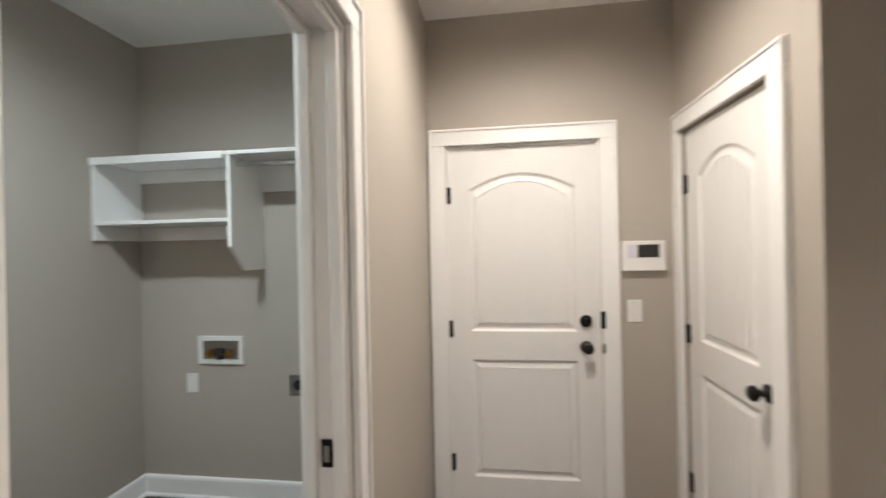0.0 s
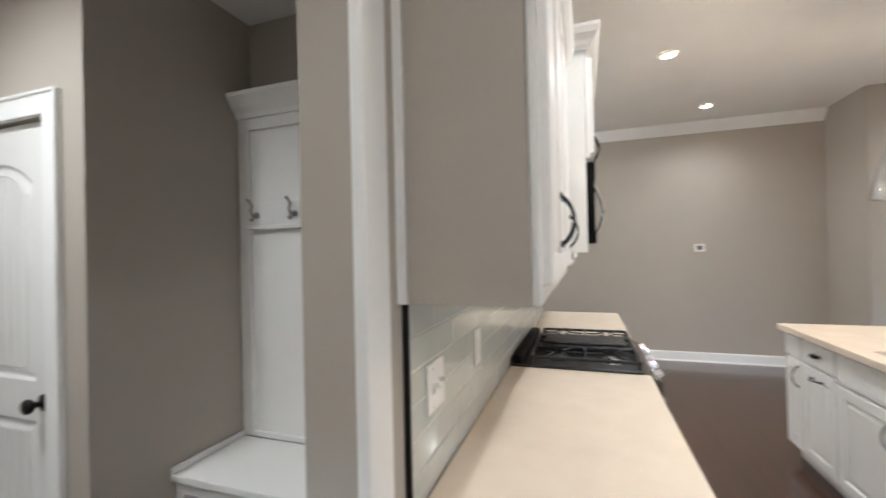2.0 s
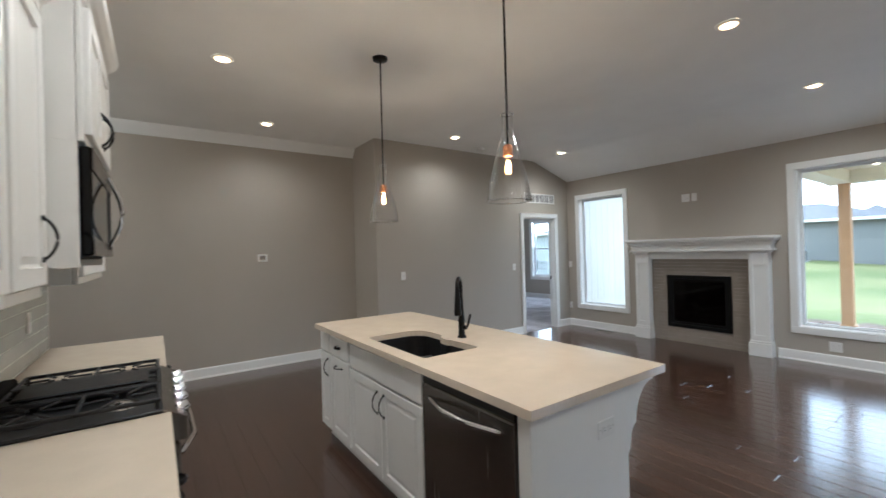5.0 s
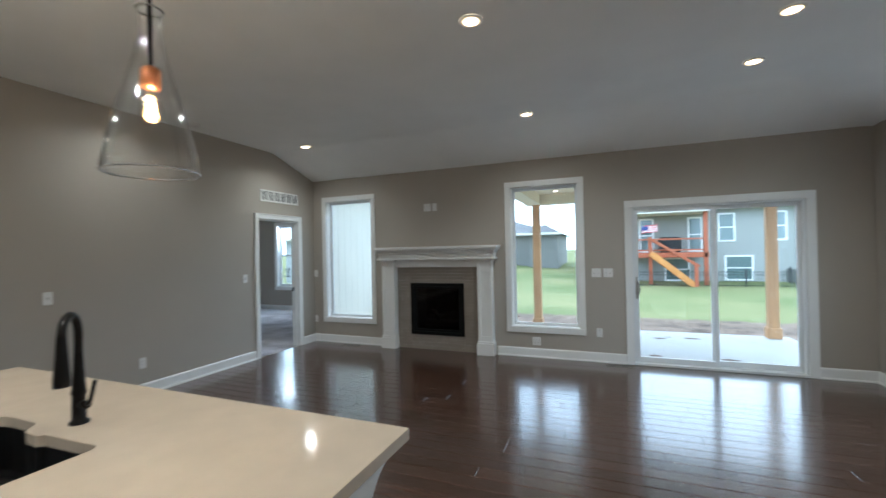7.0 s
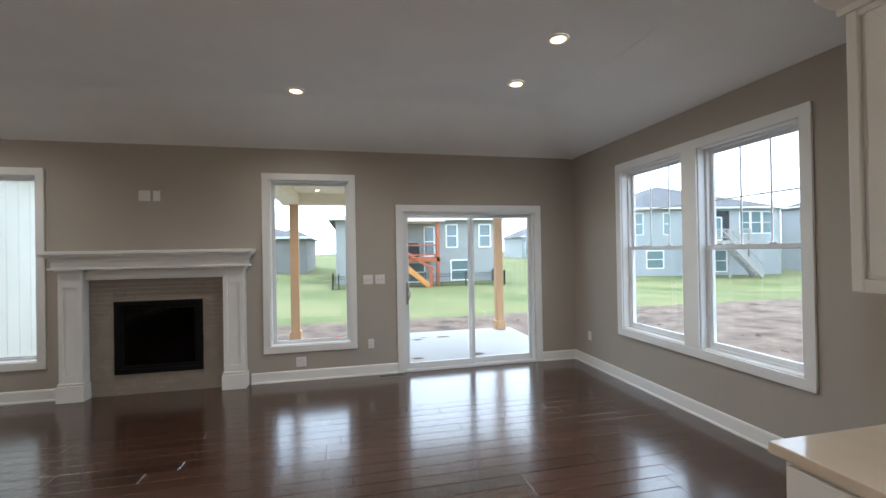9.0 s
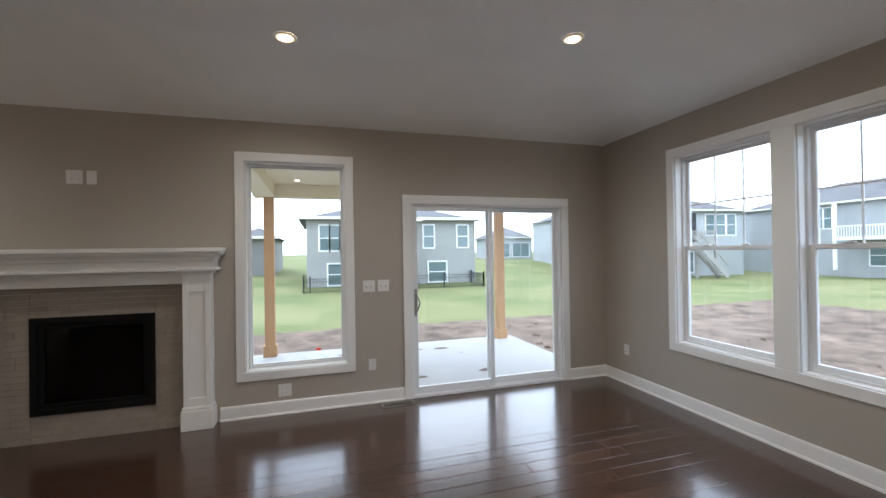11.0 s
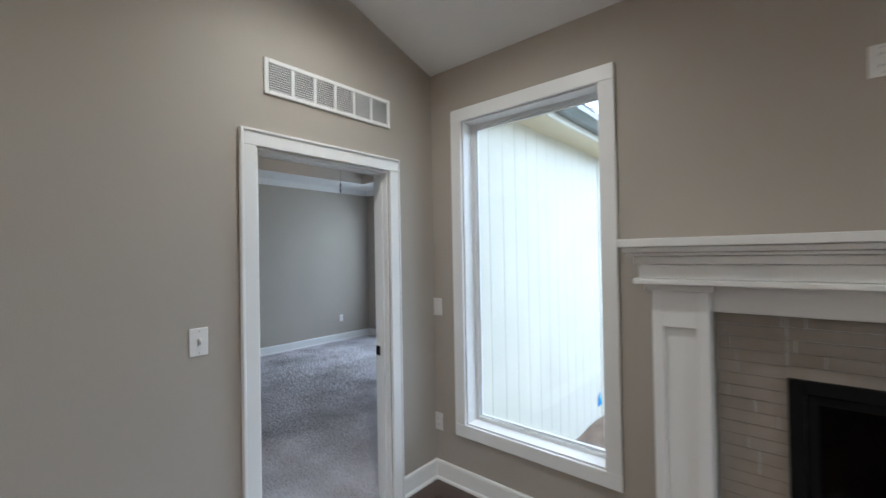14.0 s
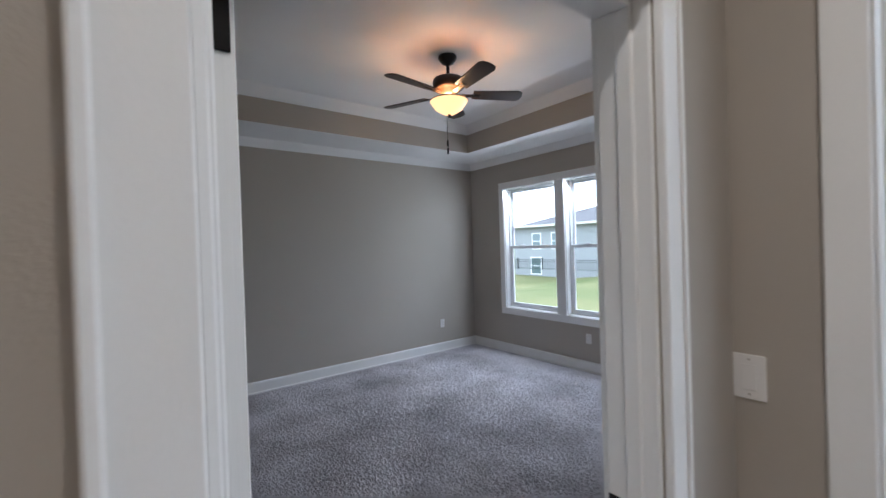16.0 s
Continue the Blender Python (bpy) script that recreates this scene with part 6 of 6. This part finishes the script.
# two-storey walk-out behind the lawn, with a red-stained deck
A = lambda x: x + 8.65
Z = lambda z: z - GZ
t, m, put = house((-8.65, -28.2, GZ), 0, 10.4, 10, 4.1, M["housegrey"], 1.7,
                  [(A(-5.9), A(-5.25), Z(1.8), Z(3.2)), (A(-8.2), A(-7.5), Z(1.8), Z(3.2)), (A(-6.7), A(-5.55), Z(-0.35), Z(0.86)), (A(-4.35), A(-3.8), Z(1.25), Z(3.05)),
                   (A(0.55), A(1.06), Z(1.7), Z(3.15)), (A(-0.05), A(0.46), Z(1.7), Z(3.15)), (A(-0.66), A(-0.14), Z(1.7), Z(3.15)), (A(-3.7), A(-2.6), Z(-0.4), Z(0.76)),
                   (A(-1.9), A(-1.3), Z(1.25), Z(3.05)), (A(-0.5), A(0.6), Z(-0.35), Z(0.86))],
                  "two-storey grey-sided house with hipped shingle roof and deck")
tdk = thing("deck", (-2.5, -26.9, GZ), "red-stained raised wooden deck with a stair", "deck")
DZ = 1.17
part("platform", box(-4.3, -0.7, -28.15, -25.9, DZ - 0.26, DZ, bevel=0.01), M["redwood"], tdk)
for px in (-4.17, -1.6, -0.85):
    part("post", box(px - 0.09, px + 0.09, -26.08, -25.9, GZ, DZ + (2.1 if px != -1.6 else 0.85), bevel=0.01), M["redwood"], tdk)
for z in (DZ + 0.1, DZ + 0.68):
    part("rail", box(-4.17, -0.85, -26.03, -25.96, z, z + 0.08), M["redwood"], tdk)
for i in range(1, 30):
    bxp = -4.17 + i * 0.11
    part("baluster", box(bxp - 0.01, bxp + 0.01, -26.01, -25.99, DZ + 0.18, DZ + 0.68), M["blackfence"], tdk)
run, drop = 2.0, 1.72
ang = math.degrees(math.atan2(drop, run))
for yo in (-25.85, -25.1):
    bm = box(0, math.hypot(run, drop), -0.03, 0.03, -0.17, 0.12)
    bm.transform(pose(-1.6, yo, DZ, 0, 0, 180) @ pose(0, 0, 0, 0, ang, 0))
    part("stringer", bm, M["stairwood"], tdk, "orange stained stair stringer")
    bm = box(0, math.hypot(run, drop) * 0.97, -0.03, 0.03, -0.05, 0.05)
    bm.transform(pose(-1.6, yo, DZ + 0.72, 0, 0, 180) @ pose(0, 0, 0, 0, ang * 0.82, 0))
    part("stair_rail", bm, M["redwood"], tdk)
for i in range(10):
    f = (i + 0.5) / 10
    part("tread", box(-1.6 - run * f - 0.12, -1.6 - run * f + 0.12, -25.82, -25.13, DZ - drop * f - 0.03, DZ - drop * f), M["stairwood"], tdk)
part("newel_post", box(-3.66, -3.5, -25.18, -25.02, GZ, 0.6, bevel=0.01), M["redwood"], tdk)
part("porch_roof", box(-4.6, -0.4, -28.19, -25.7, 3.28, 3.52), M["siding"], tdk)
t = thing("covered_grill", (-2.65, -26.9, DZ), "barbecue grill under a black cover on the deck", "grill")
part("cover", box(-3.2, -2.1, -27.2, -26.6, DZ, DZ + 0.85, bevel=0.14, seg=3), M["cover"], t)
t = thing("striped_flag", (-1.5, -25.75, 2.3), "red and white striped cloth flag with a navy corner", "flag")
for k in range(7):
    bm = bmesh.new()
    fs = [i / 6 for i in range(7)]
    r0 = [bm.verts.new((-1.2 - 0.75 * f, -25.75 + 0.05 * math.sin(7 * f), 2.2 + 0.055 * k + 0.12 * f + 0.03 * math.sin(6 * f))) for f in fs]
    r1 = [bm.verts.new((-1.2 - 0.75 * f, -25.75 + 0.05 * math.sin(7 * f), 2.255 + 0.055 * k + 0.12 * f + 0.03 * math.sin(6 * f))) for f in fs]
    for i in range(6):
        bm.faces.new((r0[i], r0[i + 1], r1[i + 1], r1[i]))
    part("stripe", bm, M["cloth" if k % 2 else "stripe"], t)
part("canton", box(-1.5, -1.2, -25.72, -25.70, 2.38, 2.6), M["navy"], t)
part("staff", tube(bmesh.new(), [(-0.85, -25.95, 1.9), (-1.2, -25.75, 2.65)], 0.015, 6), M["cloth"], t)


def fence_run(x0, y0, x1, y1, h=0.8):
    t = thing("fence", (x0, y0, GZ), "black steel picket fence on the lawn", "fence", "picket fences")
    d = Vector((x1 - x0, y1 - y0, 0))
    n = max(2, int(d.length / 0.16))
    ang = math.degrees(math.atan2(d.y, d.x))
    gz = GZ
    for z in (0.08, 0.6, 0.74):
        bm = box(0, d.length, -0.012, 0.012, z, z + 0.025)
        bm.transform(pose(x0, y0, gz, 0, 0, ang))
        part("rail", bm, M["blackfence"], t)
    for i in range(n + 1):
        big = i % 15 == 0
        s, hh = (0.035, h + 0.1) if big else (0.009, h)
        bm = box(-s, s, -s, s, 0.0, hh)
        bm.transform(pose(x0 + d.x * i / n, y0 + d.y * i / n, gz))
        part("post" if big else "picket", bm, M["blackfence"], t)


fence_run(-8.1, -25.3, 1.9, -25.3)
fence_run(-8.1, -25.3, -8.3, -29.0)
fence_run(1.9, -25.3, 2.0, -29.0)

# slate house past the corner of the bedroom wing
house((4.5, -37, 0.1), 0, 13, 9, 2.65, M["housedark"], 1.5, [(5.16, 5.66, 2.2, 2.4), (6.3, 7.1, 0.95, 2.35)], "single-storey slate-sided house with a hipped roof")
house((4.4, -36, 0.05), 0, 2.2, 2.5, 2.65, M["housedark"], 0.9, [], "slate-sided wing of a single-storey house")
t2 = thing("air_conditioner", (8.9, -35.7, 0.1), "pale outdoor air-conditioning unit beside the slate house", "air conditioner")
part("case", box(8.6, 9.2, -36.0, -35.4, 0.2, 0.8, bevel=0.04), M["gutter"], t2, "grey louvred case")
part("pad", box(8.5, 9.3, -36.1, -35.3, -0.3, 0.2), M["concrete"], t2)
part("fan_grille", cyl(bmesh.new(), pose(8.9, -35.7, 0.8), 0.25, 0.03, 20), M["slot"], t2)
for k in range(5):
    part("louver", box(8.66, 9.14, -35.4, -35.385, 0.28 + k * 0.1, 0.32 + k * 0.1), M["slot"], t2)
# houses up the hill beyond the patio
house((-31.6, -62, 0.5), 0, 6.4, 8, 3.0, M["houselight"], 1.9, [(0.5, 3.4, 0.1, 2.2), (3.9, 5.9, 0.1, 2.2)], "pale single-storey house with two garage doors")
# large house past the corner of the patio; its rear face turns a little to the east
t, m, put = house((-40.5, -34.4, -1.2), -9.2, 15.6, 18.5, 6.4, M["houselight"], 3.4,
                  [(13.98, 15.1, 4.0, 6.0), (12.0, 13.6, 0.75, 2.35), (11.3, 11.85, 4.0, 6.0), (0.8, 1.75, 4.0, 6.05), (1.98, 2.93, 4.0, 6.05), (3.16, 4.1, 4.0, 6.05), (5.6, 6.7, 0.3, 2.3)],
                  "two-storey grey-sided house with a wide hipped roof and a recessed deck")
put("downspout", box(15.44, 15.56, 0.02, 0.12, -0.4, 6.3, bevel=0.02), M["white"], lab="white downspout")
put("splash_block", box(15.2, 16.6, 0.1, 0.5, -0.1, 0.1, bevel=0.03), M["concrete"], lab="pale concrete splash block")
# no recess in the wall: its shade is a flat dark panel
bay = put("porch_recess", box(5.2, 8.6, 0.0, 0.03, 3.3, 6.2), M["slot"], lab="flat dark panel in for a recessed porch's shade")
put("porch_door", box(6.1, 7.0, 0.03, 0.07, 3.3, 5.5), M["pane"], bay)
put("porch_door_frame", ring(bmesh.new(), "x", 0.03, 0.09, 6.0, 7.1, 3.3, 5.6, 0.1), M["white"], bay)
dk = thing("neighbour_deck", (*(m @ Vector((7.4, 1.5, 0))),), "weathered grey wooden deck with a stair behind a house", "deck")


def deck_part(name, bm):
    bm.transform(m)
    return part(name, bm, M["deckgrey"], dk)


deck_part("platform", box(5.3, 9.4, 0.1, 2.9, 2.95, 3.25))
for px in (5.45, 7.4, 9.25):
    deck_part("post", box(px - 0.1, px + 0.1, 2.65, 2.85, -0.2, 4.3))
for z in (3.45, 4.2):
    deck_part("rail", box(5.35, 9.35, 2.7, 2.8, z, z + 0.12))
for i in range(24):
    deck_part("baluster", box(5.6 + i * 0.16, 5.64 + i * 0.16, 2.73, 2.77, 3.5, 4.25))
for yo in (2.95, 3.95):
    bm = box(0, 4.2, -0.05, 0.05, -0.3, 0.05)
    bm.transform(pose(8.1, yo, 3.1, 0, 0, 180) @ pose(0, 0, 0, 0, 46))
    deck_part("stringer", bm)
    bm = box(0, 4.1, -0.04, 0.04, -0.08, 0.06)
    bm.transform(pose(8.1, yo, 4.1, 0, 0, 180) @ pose(0, 0, 0, 0, 46))
    deck_part("stair_rail", bm)
for k in range(11):
    deck_part("tread", box(7.9 - k * 0.265 - 0.14, 7.9 - k * 0.265 + 0.14, 3.0, 3.9, 2.85 - k * 0.275, 2.9 - k * 0.275))
t, m, put = house((-46, -13, -0.7), -90, 25.5, 12, 6.2, M["houselight"], 2.6, [(16.85, 17.45, 3.9, 5.85), (17.6, 18.2, 3.9, 5.85), (10.5, 12.5, 3.3, 5.4), (5.0, 6.0, 3.6, 5.5), (12.5, 14.0, 0.4, 2.2)],
                  "two-storey pale house with a covered balcony")
dk = thing("balcony", (-45, -26, 2.0), "white-railed raised balcony on a house", "balcony")
part("platform", box(-45.95, -44.0, -28.6, -20.0, 2.0, 2.3), M["white"], dk)
part("rail", box(-44.05, -43.95, -28.6, -20.0, 3.2, 3.3), M["white"], dk)
for i in range(44):
    part("baluster", box(-44.02, -43.98, -28.6 + i * 0.2 - 0.02, -28.6 + i * 0.2 + 0.02, 2.3, 3.2), M["white"], dk)
for py in (-28.5, -20.1):
    part("post", box(-44.15, -43.9, py - 0.12, py + 0.12, -0.7, 5.4), M["white"], dk)
house((18.0, -33, -1.4), 0, 11.8, 10, 4.2, M["houselight"], 1.7, [(7.0, 7.8, 2.4, 3.6), (9.0, 9.8, 2.4, 3.6), (9.0, 10.0, 0.3, 1.6)], "pale two-storey house beyond the bedroom window")
fence_run(20.0, -30.5, 30.5, -30.5)
# ---- floor planks and wall tiles ----
def pieces(name, parent, items, material, near, label_rest=""):
    """Boxes (x0, x1, y0, y1, z0, z1): those of the stretch near are parts of their own, the rest one joined part."""
    cache, rest = {}, bmesh.new()
    for q in items:
        if near(q):
            dims = tuple(round(v, 3) for v in (q[1] - q[0], q[3] - q[2], q[5] - q[4]))
            if dims not in cache:
                bm = bmesh.new()
                w, d, h = (v / 2 for v in dims)
                c = 0.0028
                lo = [bm.verts.new((x, y, -h)) for x, y in ((-w, -d), (w, -d), (w, d), (-w, d))]
                mid = [bm.verts.new((x, y, h - c)) for x, y in ((-w, -d), (w, -d), (w, d), (-w, d))]
                hi = [bm.verts.new((x, y, h)) for x, y in ((-w + c, -d + c), (w - c, -d + c), (w - c, d - c), (-w + c, d - c))]
                for a, b in ((lo, mid), (mid, hi)):
                    for i in range(4):
                        j = (i + 1) % 4
                        bm.faces.new((a[i], a[j], b[j], b[i]))
                bm.faces.new(hi)
                me = bpy.data.meshes.new(name)
                bm.to_mesh(me)
                bm.free()
                me.materials.append(material)
                cache[dims] = me
            ob = new(name, cache[dims])
            ob.parent = parent
            ob.matrix_basis = pose((q[0] + q[1]) / 2, (q[2] + q[3]) / 2, (q[4] + q[5]) / 2)
        else:
            bx(rest, *q)
    if rest.verts:
        ob = obj(name + "_field", rest, material)
        ob.parent = parent
        tagged(ob, label_rest, kind="stuff")
    else:
        rest.free()


floor_ob = bpy.data.objects["floor"]
rng = random.Random(11)
planks, pw, row = [], 0.127, 0
y = YS + 0.002
while y < 2.3:
    y1 = min(y + pw, 2.3)
    x0, x1 = XW + 0.003, XE - 0.003
    if y > -3.0:
        x1 = XF - 0.003
    if -6.66 < y < -5.87:
        x1 = XE + 0.02
    if y > 0.2:
        x0 = 1.85
    x = x0 - rng.choice((0.2, 0.5, 0.8, 1.1))
    while x < x1:
        ln = rng.choice((0.8, 1.0, 1.2, 1.5, 1.8))
        a, b = max(x, x0), min(x + ln, x1)
        if b - a > 0.03:
            planks.append((a + 0.0006, b - 0.0006, y + 0.0006, y1 - 0.0006, -0.016, rng.choice((-0.0004, 0.0, 0.0))))
        x += ln
    y += pw
pieces("plank", floor_ob, planks, M["plank"], lambda q: -6.0 < q[2] and q[3] < -2.6 and q[0] > -2.0, "dark stained hardwood planks")

splash = thing("backsplash", (2.28, YK, 1.14), "grey glazed subway tile backsplash with pale grout", "backsplash", kind="structure")
part("grout_bed", box(0.75, 3.806, YK - 0.0112, YK, 0.915, 1.37), M["grout"], splash)
part("edge_trim", box(0.742, 0.75, YK - 0.014, YK, 0.915, 1.37, bevel=0.001), M["black"], splash, "black metal edge trim")
rows, tw = 6, 0.305
th = (1.37 - 0.917) / rows
for k in range(rows):
    x = 0.752 - (tw / 2 if k % 2 else 0)
    while x < 3.8:
        a, b = max(x, 0.752), min(x + tw, 3.805)
        if b - a > 0.02:
            p = part("tile", box(a + 0.0012, b - 0.0012, YK - 0.0125 - rng.uniform(0, 0.0008), YK - 0.005, 0.917 + k * th + 0.0012, 0.917 + (k + 1) * th - 0.0012, bevel=0.0012), M["tile"], splash)
        x += tw
